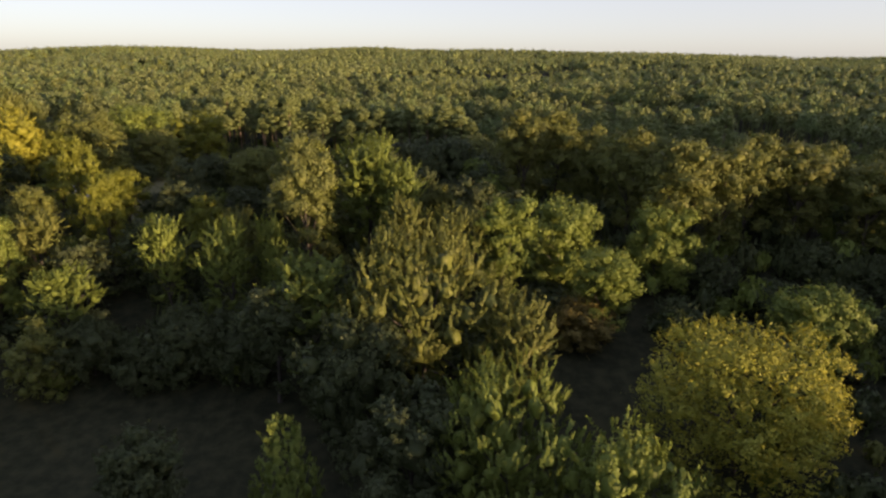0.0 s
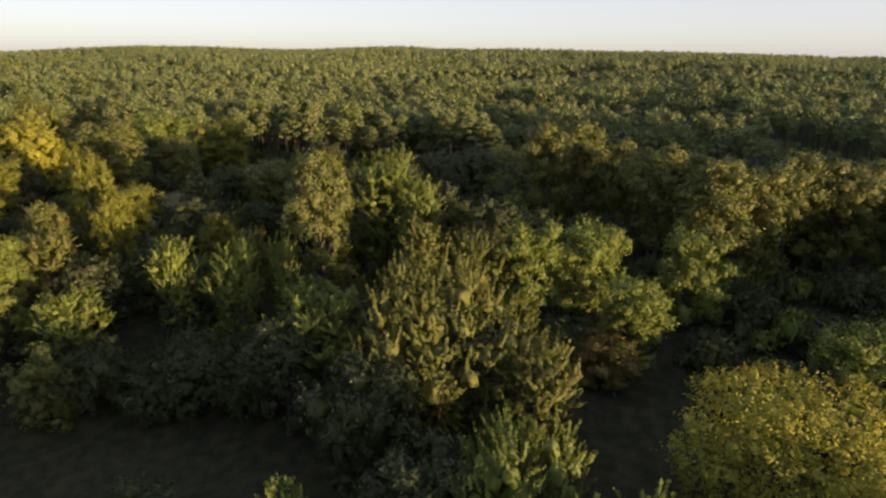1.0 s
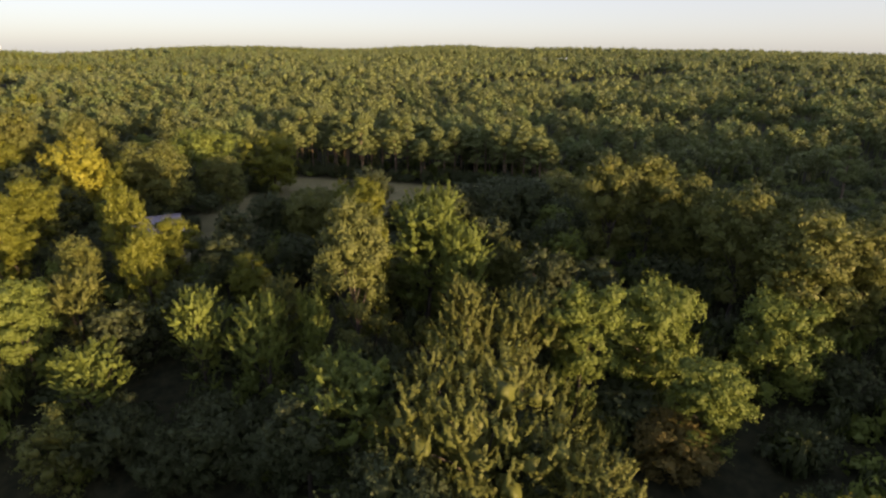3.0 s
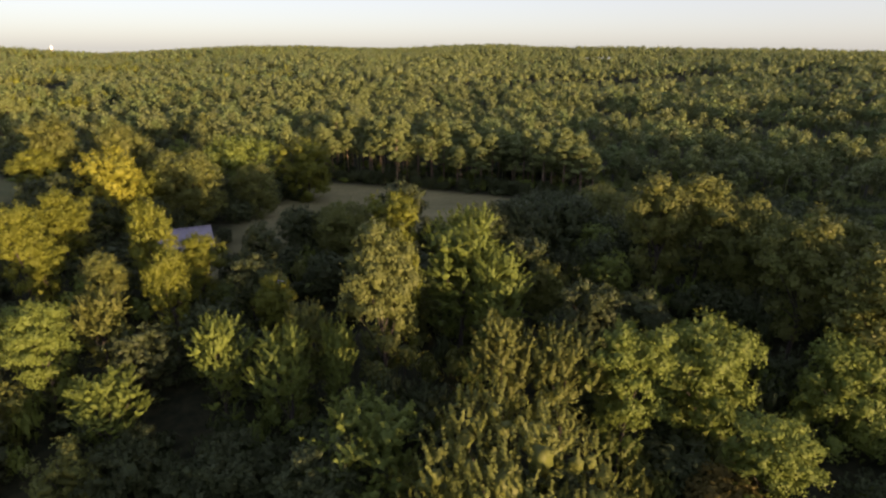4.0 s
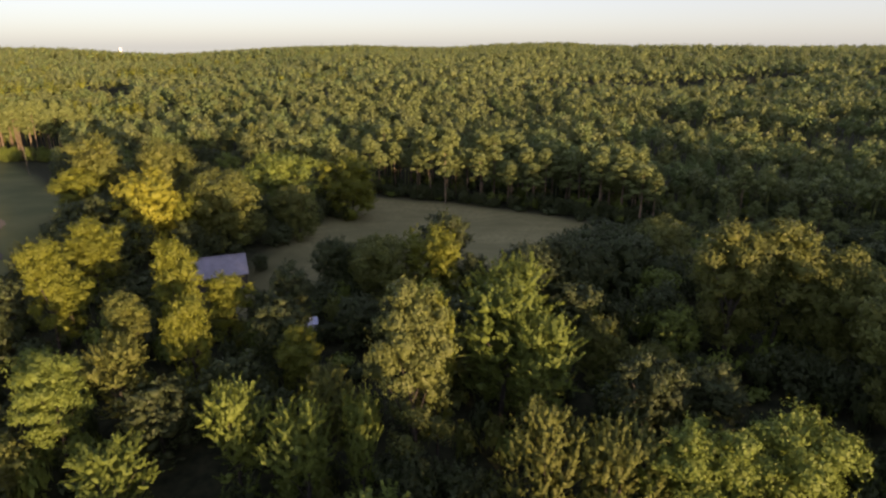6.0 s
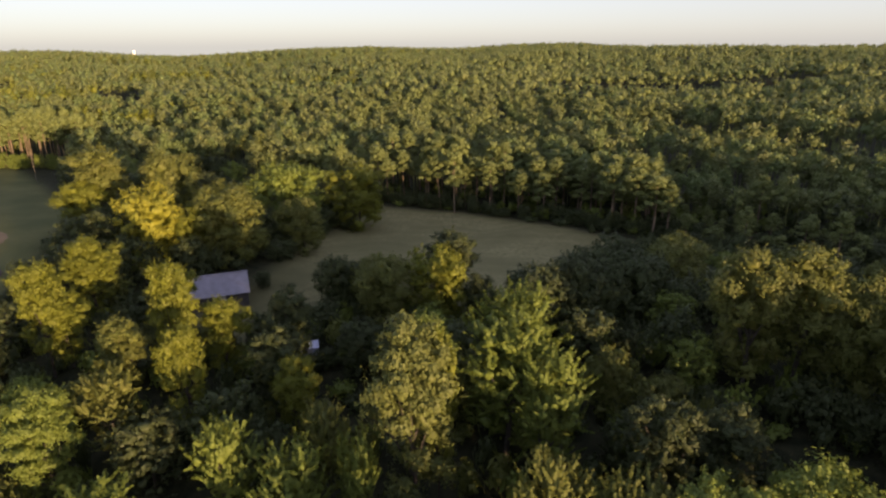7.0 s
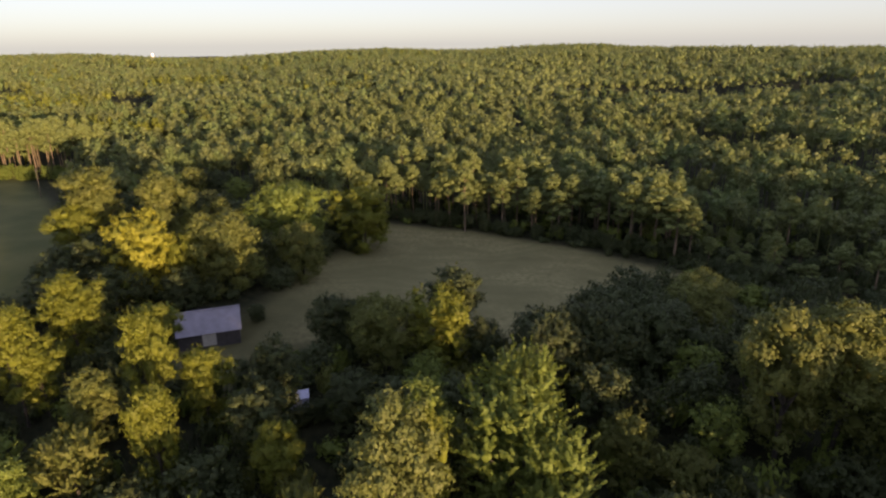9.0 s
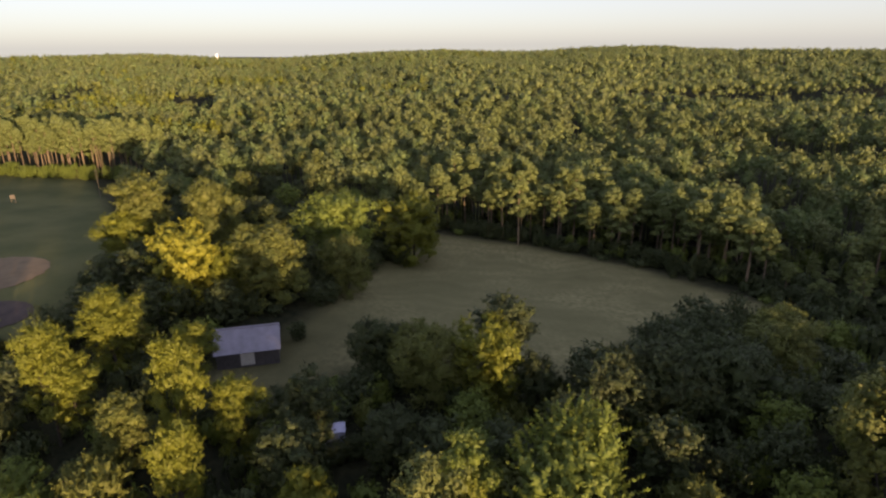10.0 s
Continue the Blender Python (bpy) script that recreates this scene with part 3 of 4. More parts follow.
# ---- the barn ----
def barn(x, y, z, turn):
    """A gabled barn with a pale metal roof of ribbed sheets and a pale sliding door."""
    L, W, E, R_ = 10.95, 8.3, 2.95, 5.7
    root = new("barn")
    root.matrix_world = pose(x, y, z, 0, 0, turn)
    bm = bmesh.new()
    outline = [(-W / 2, -1.0), (W / 2, -1.0), (W / 2, E), (0, R_ - 0.15), (-W / 2, E)]
    for s in (-L / 2, L / 2):
        bm.faces.new([bm.verts.new((s, p, q)) for p, q in outline])
    bm.verts.ensure_lookup_table()
    for k in range(5):
        bm.faces.new([bm.verts[i] for i in (k, (k + 1) % 5, 5 + (k + 1) % 5, 5 + k)])
    part("wall", bm, BARN_WALL, root, "dark grey board siding")
    slope = math.hypot(W / 2 + 0.5, R_ - E + 0.3)
    ang = math.atan2(R_ - E, W / 2)
    for side in (-1, 1):
        bm = bmesh.new()
        m = Matrix.Translation((0, 0, R_)) @ Matrix.Rotation(-side * ang, 4, "X")
        lo, hi = (0, slope) if side > 0 else (-slope, 0)
        box(bm, -L / 2 - 0.4, lo, -0.06, L / 2 + 0.4, hi, 0.0, m)
        roof = part("roof", bm, ROOF_METAL, root, "pale blue-grey metal roof slope")
        for k in range(14):
            bm = bmesh.new()
            xx = -L / 2 - 0.35 + k * (L + 0.7) / 13
            box(bm, xx - 0.04, lo, -0.01, xx + 0.04, hi, 0.05, m)
            part("roof_rib", bm, ROOF_METAL, roof)
    bm = bmesh.new()
    box(bm, -L / 2 - 0.42, -0.22, R_ - 0.07, L / 2 + 0.42, 0.22, R_ + 0.07)
    part("ridge_cap", bm, ROOF_METAL, root)
    bm = bmesh.new()
    box(bm, -1.3, -W / 2 - 0.09, 0.0, 1.15, -W / 2 - 0.02, 2.75)
    door = part("door", bm, PALE_DOOR, root, "pale sliding barn door")
    for zz in (0.1, 1.3, 2.55):
        bm = bmesh.new()
        box(bm, -1.28, -W / 2 - 0.13, zz, 1.13, -W / 2 - 0.09, zz + 0.14)
        part("door_rail", bm, PALE_DOOR, door)
    for k in range(24):
        xx = -L / 2 + 0.25 + k * (L - 0.5) / 23
        if not -1.4 < xx < 1.25:
            bm = bmesh.new()
            box(bm, xx - 0.03, -W / 2 - 0.04, 0.0, xx + 0.03, -W / 2, E - 0.05)
            part("batten", bm, BARN_WALL, root)
    return tagged(root, "grey barn with pale metal roof beside the meadow", "barn")


barn(-81.6, 137.0, float(ground(-81.6, 137.0)) + 0.15, 39.0)

# ---- filling trees ----
rs = random.Random(11)


def free(x, y, gap):
    return all((x - a) ** 2 + (y - b) ** 2 > (gap + 0.62 * r) ** 2 for a, b, r in PLACED)


def opened(x, y, m=0.0):
    return max(float(inside(p, x, y)) for p in (MEADOW, FIELD, CLEARING, GLADE)) > m


# pines along the far edge of the meadow, and behind the playing field
EDGE = [(-92, 240), (-62, 240), (-22, 234), (4, 228), (24, 216), (48, 206)]
for x, y, top, r in ((-61.5, 236.0, 24.0, 3.5), (-9.0, 231.0, 21.0, 4.6), (-2.0, 228.5, 20.5, 4.8), (3.5, 225.0, 19.0, 4.4), (33.0, 237.0, 18.5, 3.2), (94.0, 214.0, 23.0, 3.6)):
    tree("tall_pine", x, y, top, r, label="tall pine that stands clear of the wood's edge", group="pines along the meadow")
for row in range(4):
    for k in range(30):
        s = (k + rs.uniform(-0.35, 0.35)) / 29 * 5
        i = min(max(int(s), 0), 4)
        f = s - i
        x = EDGE[i][0] + f * (EDGE[i + 1][0] - EDGE[i][0]) + rs.uniform(-1.5, 1.5)
        y = EDGE[i][1] + f * (EDGE[i + 1][1] - EDGE[i][1]) + row * 7 + rs.uniform(-2, 2)
        if row == 0 and rs.random() < 0.35 or not free(x, y, 0.8):
            continue
        g = float(ground(x, y))
        low = 1.0 if x < 8 else rs.choice((0.28, 0.32, 0.4, 0.6))
        tree("tall_pine", x, y, g + low * rs.uniform(14.5, 23.5), rs.uniform(2.6, 4.6) * max(low, 0.45), label="tall pine with bare trunk at the wood's edge", group="pines along the meadow")
# dark thicket at the foot of the pines and at the meadow's left end
for k in range(30):
    s = k / 29 * 4.2
    i = int(s)
    x, y = (EDGE[i][j] + (s - i) * (EDGE[i + 1][j] - EDGE[i][j]) for j in (0, 1))
    x, y = x + rs.uniform(-1.5, 1.5), y - rs.uniform(-0.5, 1.5)
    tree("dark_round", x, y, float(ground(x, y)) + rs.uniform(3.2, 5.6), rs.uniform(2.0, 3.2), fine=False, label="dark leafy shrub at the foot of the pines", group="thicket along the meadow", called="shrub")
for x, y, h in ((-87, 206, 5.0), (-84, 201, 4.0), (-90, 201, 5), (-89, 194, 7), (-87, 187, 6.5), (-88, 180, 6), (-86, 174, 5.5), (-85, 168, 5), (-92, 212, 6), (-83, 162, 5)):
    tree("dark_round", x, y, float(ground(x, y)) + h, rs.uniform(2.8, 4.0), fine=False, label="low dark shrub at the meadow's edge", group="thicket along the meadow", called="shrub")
for k in range(16):
    x = -312 + k * 5 + rs.uniform(-1.5, 1.5)
    y = 223 + k * 1.15 + rs.uniform(-1, 1)
    tree("green_clump", x, y, float(ground(x, y)) + rs.uniform(4.0, 7.0), rs.uniform(2.4, 3.4), fine=False, label="low sunlit shrub before the tall pines", group="thicket by the playing field", called="shrub")
for row in range(3):
    for k in range(18):
        x = -318 + k * 4.4 + row * 2 + rs.uniform(-1.3, 1.3)
        y = 226 + 0.62 * k * 1.6 + row * 7 + rs.uniform(-1.5, 1.5)
        g = float(ground(x, y))
        if free(x, y, 0.6):
            tree("tall_pine", x, y, g + rs.uniform(20, 25), rs.uniform(2.8, 3.8), label="tall pine with sunlit bare trunk", group="pines behind the playing field")

count = 0
for _ in range(9000):
    x, y = rs.uniform(-230, 150), rs.uniform(42, 232)
    az = math.degrees(math.atan2(-x, y - 20))
    if count >= 290 or not -46 < az < 68 or opened(x, y, -3.5) or any(math.hypot(x - hx, y - hy) < hr for hx, hy, hr in ((-146, 212, 13), (-212, 214, 14))) or (y > 205 and -95 < x < 40) or (y < 60 and abs(x) < 20):
        continue
    if math.hypot(x + 81.6, y - 137) < 10 or math.hypot(x + 50.5, y - 118.5) < 6.5 or not free(x, y, 2.7):
        continue
    g = float(ground(x, y))
    if math.hypot(x + 70, y - 122) < 24:
        h = rs.uniform(4, 6.5)
    elif x < -40 and y < 112:
        h = rs.uniform(10, 13)
    elif x > 8 and 70 < y < 125:
        h = rs.uniform(4.5, 8.0)
    elif x > 8 and y < 150:
        h = rs.uniform(8.0, 11.5)
    elif x > 4 and y > 150:
        h = rs.uniform(4.5, 7)
    else:
        h = rs.uniform(8, 11.5) if x > -88 else rs.uniform(9, 13.5)
    # fill trees on the right all take dark leaves, for the shade there
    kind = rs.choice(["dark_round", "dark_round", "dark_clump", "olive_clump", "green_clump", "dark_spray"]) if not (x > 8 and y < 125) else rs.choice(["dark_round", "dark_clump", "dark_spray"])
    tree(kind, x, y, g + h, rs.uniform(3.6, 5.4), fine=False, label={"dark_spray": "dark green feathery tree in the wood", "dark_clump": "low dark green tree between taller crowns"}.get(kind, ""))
    count += 1

# ---- the far forest and the undergrowth, past counting ----


def low_tree(rng, n_blob, n_leaf, tall, pointed, fine=1.0):
    """A far tree of height 1 and radius 1, few triangles: a dome of puffs; pointed: a pine's narrower crown."""
    if n_blob == 1:
        cen = np.array([(0, 0, 0.72)])
        rad = np.array([(0.78, 0.78, 0.24) if pointed else (0.92, 0.92, 0.21)])
    else:
        s = (np.arange(n_blob) + 0.5) / n_blob
        ang = np.arange(n_blob) * 2.4 + rng.uniform(0, 6.28)
        r = (0.62 * (1 - s) + 0.08 if pointed else 0.62 * np.sqrt(1 - s**2)) * rng.uniform(0.8, 1.2, n_blob)
        z = (0.56 if pointed else 0.62) + (0.36 if pointed else 0.27) * s + rng.uniform(-0.02, 0.02, n_blob)
        cen = np.stack([r * np.cos(ang), r * np.sin(ang), z], 1)
        wide = (0.44 - 0.16 * s if pointed else np.full(n_blob, 0.46)) * rng.uniform(0.8, 1.2, n_blob)
        rad = np.stack([wide, wide, wide * rng.uniform(0.2, 0.27, n_blob)], 1)
        cen, rad = np.concatenate([cen, [(0, 0, 0.68)]]), np.concatenate([rad, [(0.5, 0.5, 0.2) if pointed else (0.66, 0.66, 0.17)]])
    bv, bt = blobs(cen, rad * (0.5 if n_blob > 1 else 0.58), rng, 0.25)
    who = rng.integers(0, len(cen), n_leaf)
    way = unit(rng.normal(0, 1, (n_leaf, 3)) + (0, 0, 0.45))
    seat = cen[who] + way * rad[who] * rng.uniform(0.55, 1.25, (n_leaf, 1))
    lv, lt = chips(seat, unit(way * (1, 1, 1.3) + rng.normal(0, 0.8, (n_leaf, 3))), rng.normal(0, 1, (n_leaf, 3)), fine * rng.uniform(0.16, 0.32, n_leaf), fine * rng.uniform(0.11, 0.22, n_leaf))
    mid = lv.reshape(-1, 3, 3).mean(1, keepdims=True)
    lv = (lv.reshape(-1, 3, 3) - mid) * (1, 1, 0.25) + mid
    pieces = [(lv.reshape(-1, 3), lt), (bv, bt)]
    if tall:
        pieces.append(tube([(0, 0, -0.02), (0, 0, 0.6)], (0.07, 0.05), 3))
    return joined(pieces)


def forest(name, spots, heights, radii, variants, mats, weights, rng, label):
    """Many trees in one mesh; the material differs from tree to tree."""
    vs, ts, ms, n = [], [], [], 0
    which = rng.integers(0, len(variants), len(spots))
    stand_of = 0.5 + 0.5 * np.sin(spots[:, 0] / 43 + 2 * np.sin(spots[:, 1] / 71)) * np.sin(spots[:, 1] / 57 + 2 * np.sin(spots[:, 0] / 89))
    order = np.cumsum(weights)
    # tones slide lighter and yellower leftward, the low sun's glow put into colour
    tone = np.searchsorted(order, np.clip(0.55 * rng.random(len(spots)) + 0.45 * stand_of + 0.22 * smooth(-60, -420, spots[:, 0]), 0, 0.999) * order[-1]).clip(0, len(mats) - 1)
    for k, (v, t) in enumerate(variants):
        sel = np.where(which == k)[0]
        if not len(sel):
            continue
        ang = rng.uniform(0, 6.28, len(sel))
        co, si = np.cos(ang)[:, None], np.sin(ang)[:, None]
        R_ = radii[sel][:, None]
        x = (v[None, :, 0] * co - v[None, :, 1] * si) * R_ + spots[sel, 0][:, None]
        y = (v[None, :, 0] * si + v[None, :, 1] * co) * R_ + spots[sel, 1][:, None]
        z = v[None, :, 2] * heights[sel][:, None] + spots[sel, 2][:, None]
        vs.append(np.stack([x, y, z], -1).reshape(-1, 3))
        ts.append((t[None] + (n + np.arange(len(sel)) * len(v))[:, None, None]).reshape(-1, 3))
        ms.append(np.repeat(tone[sel], len(t)))
        n += len(sel) * len(v)
    ob = mesh_object(name, np.concatenate(vs), np.concatenate(ts), mats, np.concatenate(ms))
    return tagged(ob, label, "forest", kind="stuff")


def scatter(rng, step, r0, r1, az0, az1):
    """Spots in a fan about the camera's ground, jittered off a grid."""
    n = int(r1 / step) + 1
    g1, g2 = np.meshgrid(np.arange(-n, n + 1) * step, np.arange(-n // 3, n + 1) * step)
    x, y = g1.ravel() + rng.uniform(-0.8, 0.8, g1.size) * step, g2.ravel() + rng.uniform(-0.8, 0.8, g1.size) * step
    far, az = np.hypot(x, y), np.degrees(np.arctan2(-x, y))
    keep = (far > r0) & (far < r1) & (az > az0) & (az < az1)
    return x[keep], y[keep]


rng = np.random.default_rng(3)
placed = np.array(PLACED)
tones = [LEAF["dark"], LEAF["pine"], LEAF["hazy_olive"], LEAF["hazy_green"], LEAF["grey"], LEAF["gold"]]
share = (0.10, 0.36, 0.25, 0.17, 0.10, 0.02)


HOLLOWS = ((-146, 212, 13), (-150, 228, 11), (-212, 214, 14), (-228, 226, 12), (6, 300, 16), (28, 372, 18), (-8, 405, 14), (66, 330, 16), (2, 500, 20), (-60, 430, 12), (110, 400, 20))      # gaps of young growth; those near (-212, 214) added for a shadow band


def wooded(x, y, front):
    """Spots outside the open places and clear of the trees already there."""
    shut = np.maximum.reduce([inside(p, x, y) for p in (MEADOW, FIELD, CLEARING, GLADE)]) < -4
    line = 244 - 0.55 * np.clip(x, 0, 60)
    behind = y > line
    for hx, hy, hr in HOLLOWS:
        shut &= np.hypot(x - hx, y - hy) > hr
    clear = np.ones(len(x), bool)
    for k in range(0, len(x), 2000):
        d2 = (x[k : k + 2000, None] - placed[None, :, 0]) ** 2 + (y[k : k + 2000, None] - placed[None, :, 1]) ** 2
        clear[k : k + 2000] = (d2 > (0.5 * placed[None, :, 2] + 2.2) ** 2).all(1)
    return shut & clear & (behind | (np.hypot(x, y - 20) > front))


near_kinds = [low_tree(rng, 7, 330, True, k % 2 == 0, 0.85) for k in range(16)]
middle_kinds = [low_tree(rng, 5, 140, True, k % 2 == 0, 1.15) for k in range(16)]
far_kinds = [low_tree(rng, 1, 30, False, k % 2 == 0, 1.5) for k in range(16)]


def stand(x, y):
    """Heights and radii of forest trees: uneven, with hollows of young growth."""
    hollow = np.sin(x / 37 + np.sin(y / 53) * 2) * np.sin(y / 41 + np.sin(x / 67) * 2)
    h = rng.uniform(13, 20, len(x)) * np.where(hollow > 0.8, 0.55, 1) * np.where(rng.random(len(x)) < 0.15, 0.7, 1)
    for ax, ay, bx, by, wide in ((82, 350, 170, 215, 13), (10, 405, 120, 330, 12), (150, 470, 330, 300, 20), (-60, 560, 120, 640, 22), (200, 640, 420, 430, 26)):      # dells of low growth, cut so that shade gathers in dark bands
        along = np.clip(((x - ax) * (bx - ax) + (y - ay) * (by - ay)) / ((bx - ax) ** 2 + (by - ay) ** 2), 0, 1)
        h = np.where(np.hypot(x - ax - along * (bx - ax), y - ay - along * (by - ay)) < wide, h * 0.4, h)
    young = (x > 6) & (x < 140) & (y < 285 - 0.25 * x) & (rng.random(len(x)) > 0.12)
    h = np.where(young, h * np.where(y < 235, 0.42, 0.8), h)
    return h, np.clip(h * rng.uniform(0.17, 0.30, len(x)), 2.2, 5.2)


x, y = scatter(rng, 6.0, 150, 470, -60, 80)
ok = wooded(x, y, 235)
x, y = x[ok], y[ok]
for name, some, kinds in (("forest_near", np.hypot(x, y - 30) < 290, near_kinds), ("forest_middle", np.hypot(x, y - 30) >= 290, middle_kinds)):
    a, b = x[some], y[some]
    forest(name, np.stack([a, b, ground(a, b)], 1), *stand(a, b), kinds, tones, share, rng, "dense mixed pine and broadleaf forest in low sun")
x, y = scatter(rng, 6.4, 470, 1150, -54, 70)
spots = np.stack([x, y, ground(x, y)], 1)
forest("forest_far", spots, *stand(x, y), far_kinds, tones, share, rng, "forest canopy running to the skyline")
x, y = scatter(rng, 15.0, 1150, 1800, 0, 66)
spots = np.stack([x, y, ground(x, y)], 1)
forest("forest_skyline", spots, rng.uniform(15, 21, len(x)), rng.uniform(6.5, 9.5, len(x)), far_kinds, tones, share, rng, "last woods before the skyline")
# unseen woods added beside and behind the camera, which shade the open places
for name, az0, az1, low, high in (("forest_beside", 60, 130, 12, 19), ("forest_behind", -178, -41, 9.5, 12.5)):
    x, y = scatter(rng, 7.0, 50, 260, az0, az1)
    ok = wooded(x, y, 0) & (np.hypot(x, y - 30) > 62)
    x, y = x[ok], y[ok]
    spots = np.stack([x, y, ground(x, y)], 1)
    # taller on the right, shaped to shade the lower halves of the ridge trees
    forest(name, spots, rng.uniform(low, high, len(x)) + 13 * smooth(97.5, 102.5, 0.656 * x + 0.755 * y) * smooth(70, 80, x) + 1.5 * smooth(38, 28, y) + 3 * smooth(70, 55, x), rng.uniform(3.8, 5.6, len(x)), far_kinds, tones, share, rng, "unseen broadleaf wood added to shade the open places")


# unseen wood added under the flight's start, to shade the near clearing
x, y = scatter(rng, 7.5, 0, 95, -180, 180)
ok = (y < 27) & (x > -45) & (x < 75)
x, y = x[ok], y[ok]
spots = np.stack([x, y, ground(x, y)], 1)
forest("forest_below", spots, rng.uniform(16, 20.5, len(x)), rng.uniform(3.8, 5.4, len(x)), [low_tree(np.random.default_rng(70 + k), 9, 700, True, False, 0.6) for k in range(5)], tones, share, rng, "unseen broadleaf wood added to shade the near clearing")


def low_bush(rng_):
    """A bush of height 1 and radius 1."""
    cen = np.stack([rng_.uniform(-0.4, 0.4, 3), rng_.uniform(-0.4, 0.4, 3), rng_.uniform(0.3, 0.6, 3)], 1)
    rad = np.stack([rng_.uniform(0.5, 0.7, 3)] * 2 + [rng_.uniform(0.3, 0.42, 3)], 1)
    n = 150
    way = unit(rng_.normal(0, 1, (n, 3)) + (0, 0, 0.5))
    who = rng_.integers(0, 3, n)
    lv_, lt_ = chips(cen[who] + way * rad[who] * rng_.uniform(0.5, 1.2, (n, 1)), unit(way + rng_.normal(0, 0.4, (n, 3))), way + rng_.normal(0, 0.6, (n, 3)), rng_.uniform(0.2, 0.4, n), rng_.uniform(0.12, 0.24, n))
    return joined([(lv_, lt_), blobs(cen, rad * 0.5, rng_, 0.22)])


bushes = [low_bush(rng) for _ in range(8)]
x, y = scatter(rng, 5.2, 40, 275, -50, 72)
edge = np.maximum.reduce([inside(p, x, y) for p in (MEADOW, FIELD, CLEARING, GLADE)])
ok = (edge < np.where(y < 90, -7.0, -1.0)) & (np.hypot(x + 81.6, y - 137) > 9) & (np.hypot(x + 51, y - 119.5) > 4) & (y > 40)
x, y, edge = x[ok], y[ok], edge[ok]
spots = np.stack([x, y, ground(x, y) - 0.2], 1)
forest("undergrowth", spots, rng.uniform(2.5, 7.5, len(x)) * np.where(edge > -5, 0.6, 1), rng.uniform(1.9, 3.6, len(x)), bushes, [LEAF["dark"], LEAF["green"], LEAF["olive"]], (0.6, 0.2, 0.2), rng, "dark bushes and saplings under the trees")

# ---- small things ----


def ground_patch(name, cx, cy, rx, ry, turn, mat, label):
    """A thin patch that lies on the ground."""
    bm = bmesh.new()
    rings = []
    co, si = math.cos(radians(turn)), math.sin(radians(turn))
    for s in (0.0, 0.35, 0.7, 1.0):
        ring = []
        for k in range(40 if s else 1):
            w = s * (1 + 0.03 * math.sin(3 * k + 1) * s)
            px, py = rx * w * math.cos(k * math.pi / 20), ry * w * math.sin(k * math.pi / 20)
            X, Y = cx + px * co - py * si, cy + px * si + py * co
            ring.append(bm.verts.new((X, Y, float(ground(X, Y)) + 0.12)))
        rings.append(ring)
    for k in range(40):
        bm.faces.new((rings[0][0], rings[1][k], rings[1][(k + 1) % 40]))
        for p, q in zip(rings[1:], rings[2:]):
            bm.faces.new((p[k], q[k], q[(k + 1) % 40], p[(k + 1) % 40]))
    ob = part(name, bm, mat, None)
    return tagged(ob, label, "ground patch", kind="structure")


ground_patch("infield", -156.0, 134.5, 12.5, 11.5, 25, CLAY, "tan clay infield worn into the playing field")
ground_patch("dark_patch", -136.0, 122.0, 9.0, 6.0, 30, DARK_BROWN, "dark brown patch on the ground beside the playing field")


def utility_pole(x, y, h):
    root = new("utility_pole")
    root.matrix_world = pose(x, y, float(ground(x, y)))
    for name, v in (("pole", tube([(0, 0, -0.5), (0, 0, h * 0.5), (0, 0, h)], (0.15, 0.13, 0.1), 8)), ("crossarm", tube([(-1.2, 0, h - 0.7), (0, 0, h - 0.68), (1.2, 0, h - 0.7)], (0.08, 0.09, 0.08), 6))):
        mesh_object(name, *v, [POLE], parent=root)
    return tagged(root, "weathered wooden pole beside the playing field", "pole")


utility_pole(-221.0, 211.0, 11.0)


def field_board(x, y, turn):
    root = new("field_board")
    root.matrix_world = pose(x, y, float(ground(x, y)), 0, 0, turn)
    bm = bmesh.new()
    box(bm, -0.8, -0.1, 1.4, 0.8, 0.1, 2.8)
    part("panel", bm, POLE, root, "weathered blank panel")
    for s in (-0.6, 0.6):
        bm = bmesh.new()
        box(bm, s - 0.08, 0.1, -0.5, s + 0.08, 0.26, 2.8)
        part("post", bm, POLE, root)
    return tagged(root, "weathered wooden board on two posts by the field", "sign board")


field_board(-236.0, 188.0, 40.0)


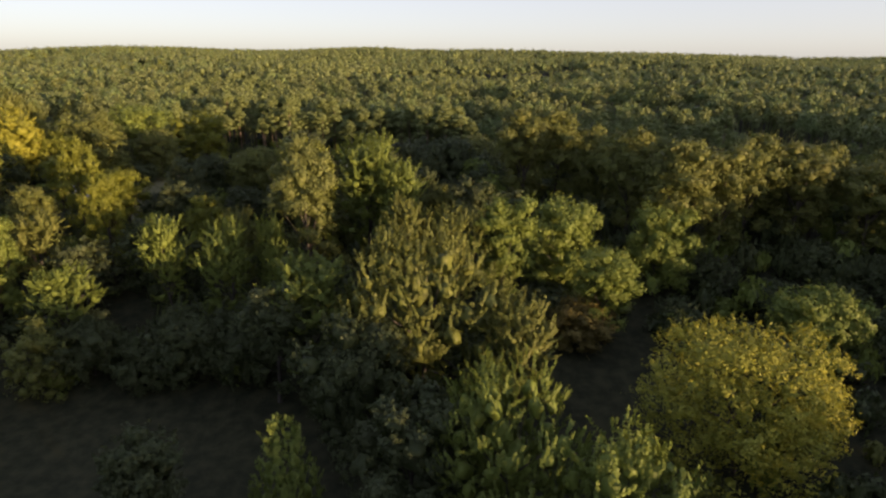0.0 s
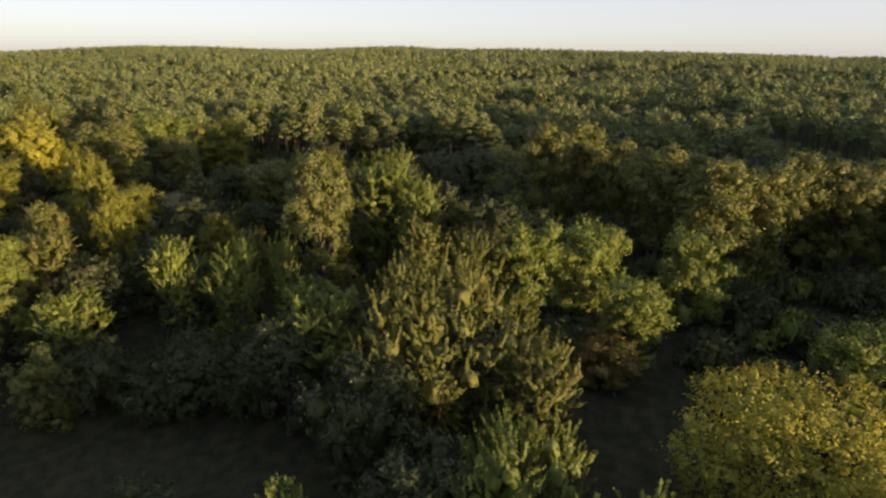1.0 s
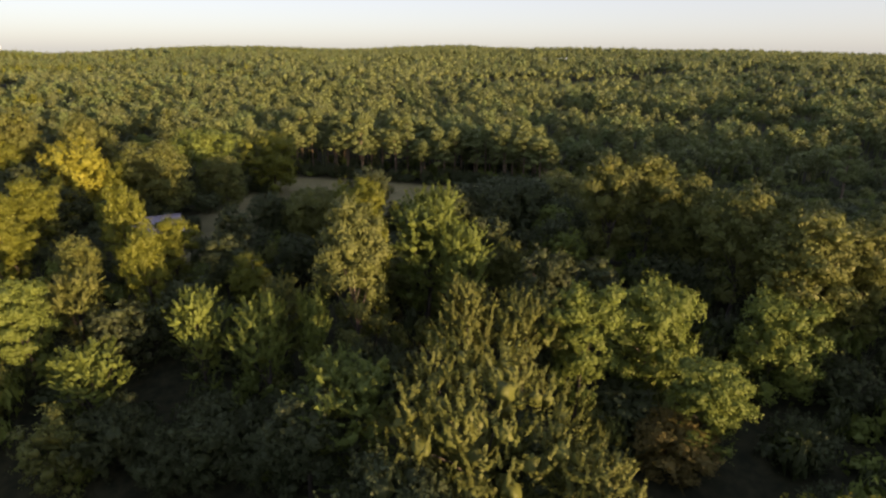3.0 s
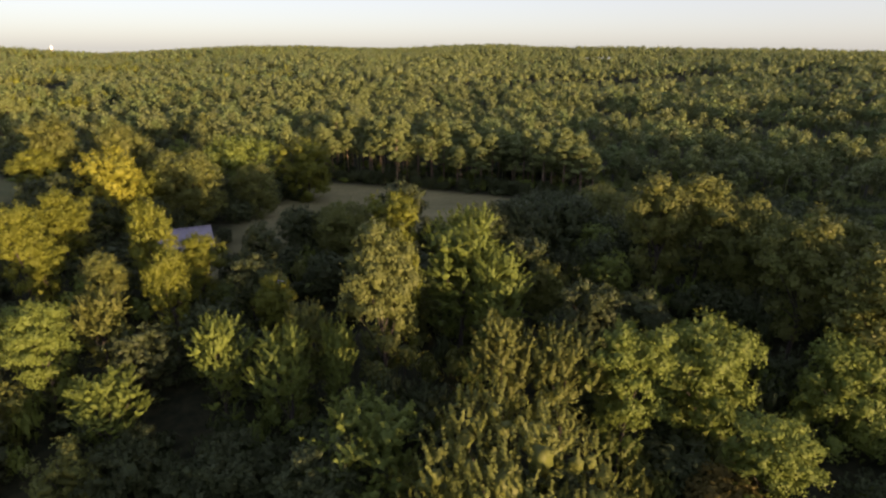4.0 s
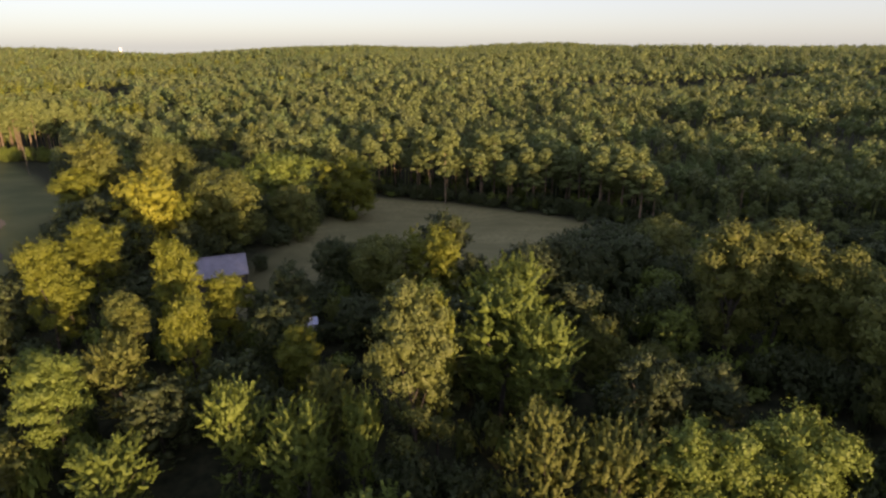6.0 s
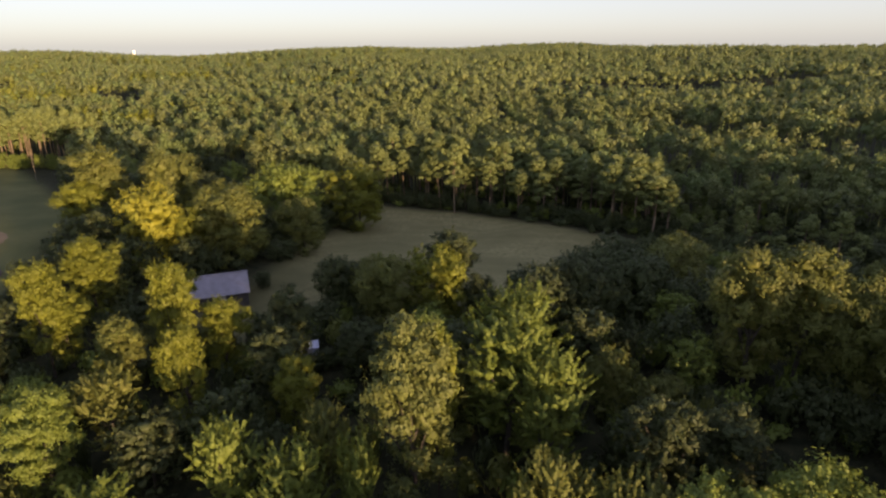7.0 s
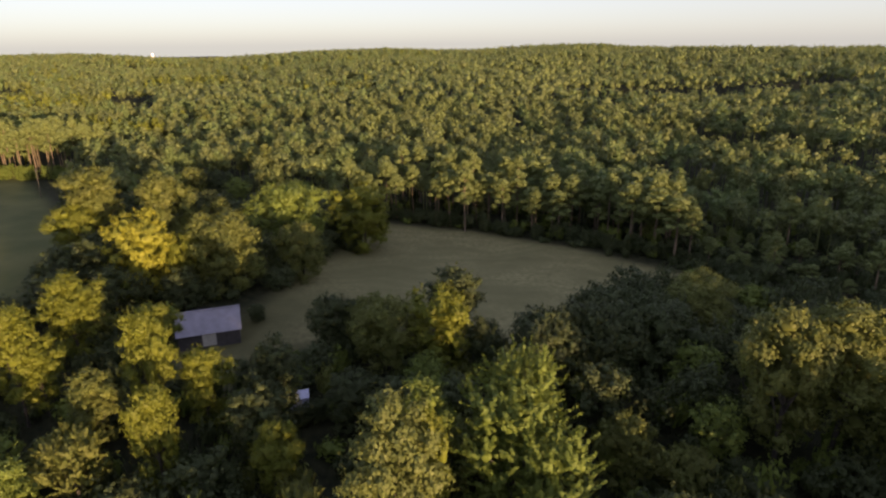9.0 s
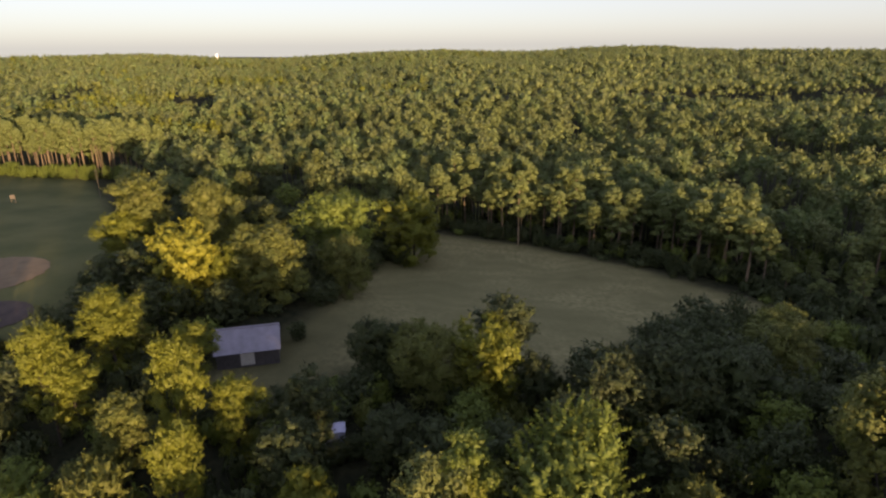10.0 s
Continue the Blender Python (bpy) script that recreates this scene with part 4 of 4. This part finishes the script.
def shed(x, y, turn):
    """A small metal shed under the trees: walls, two roof slopes, ridge and door."""
    W, D, E, T = 1.5, 1.15, 2.2, 2.9
    root = new("shed")
    root.matrix_world = pose(x, y, float(ground(x, y)), 0, 0, turn)
    bm = bmesh.new()
    ends = [[bm.verts.new((s_, p, q)) for p, q in ((-D, -0.4), (D, -0.4), (D, E), (0, T - 0.06), (-D, E))] for s_ in (-W, W)]
    for e in ends:
        bm.faces.new(e)
    for k in range(5):
        bm.faces.new((ends[0][k], ends[0][(k + 1) % 5], ends[1][(k + 1) % 5], ends[1][k]))
    wall = part("wall", bm, SHED_METAL, root, "dull blue-grey sheet metal wall")
    ang = math.atan2(T - E, D)
    for side in (-1, 1):
        bm = bmesh.new()
        m = Matrix.Translation((0, 0, T)) @ Matrix.Rotation(-side * ang, 4, "X")
        lo, hi = (0, 1.5) if side > 0 else (-1.5, 0)
        box(bm, -W - 0.15, lo, -0.04, W + 0.15, hi, 0.0, m)
        roof = part("roof", bm, SHED_METAL, root, "pale weathered metal roof slope")
        for k in range(7):
            bm = bmesh.new()
            box(bm, -W - 0.12 + k * 0.52, lo, 0.0, -W - 0.08 + k * 0.52, hi, 0.03, m)
            part("roof_rib", bm, SHED_METAL, roof)
    bm = bmesh.new()
    box(bm, -W - 0.16, -0.12, T - 0.03, W + 0.16, 0.12, T + 0.03)
    part("ridge_cap", bm, SHED_METAL, root)
    bm = bmesh.new()
    box(bm, -0.5, -D - 0.04, 0.0, 0.5, -D + 0.0, 1.95)
    part("door", bm, PALE_DOOR, root, "pale plain door")
    return tagged(root, "small pale metal shed half hidden under trees", "shed")


shed(-52.6, 122.6, 35.0)


def water_tower(x, y, h):
    """A pale far tank on legs that breaks the skyline."""
    root = new("water_tower")
    root.matrix_world = pose(x, y, float(ground(x, y)))
    tank = [(0, 0, h - 6), (0, 0, h - 5), (0, 0, h - 1.5), (0, 0, h)]
    mesh_object("tank", *tube(tank, (0.8, 1.7, 1.7, 0.3), 14), [WHITE_METAL], parent=root)
    for k in range(4):
        a_ = k * math.pi / 2 + 0.4
        mesh_object("leg", *tube([(2.2 * math.cos(a_), 2.2 * math.sin(a_), -0.5), (1.3 * math.cos(a_), 1.3 * math.sin(a_), h - 4.5)], (0.25, 0.2), 6), [WHITE_METAL], parent=root)
    return tagged(root, "pale water tower far off on the skyline", "water tower")


water_tower(-678.0, 746.0, 23.0)
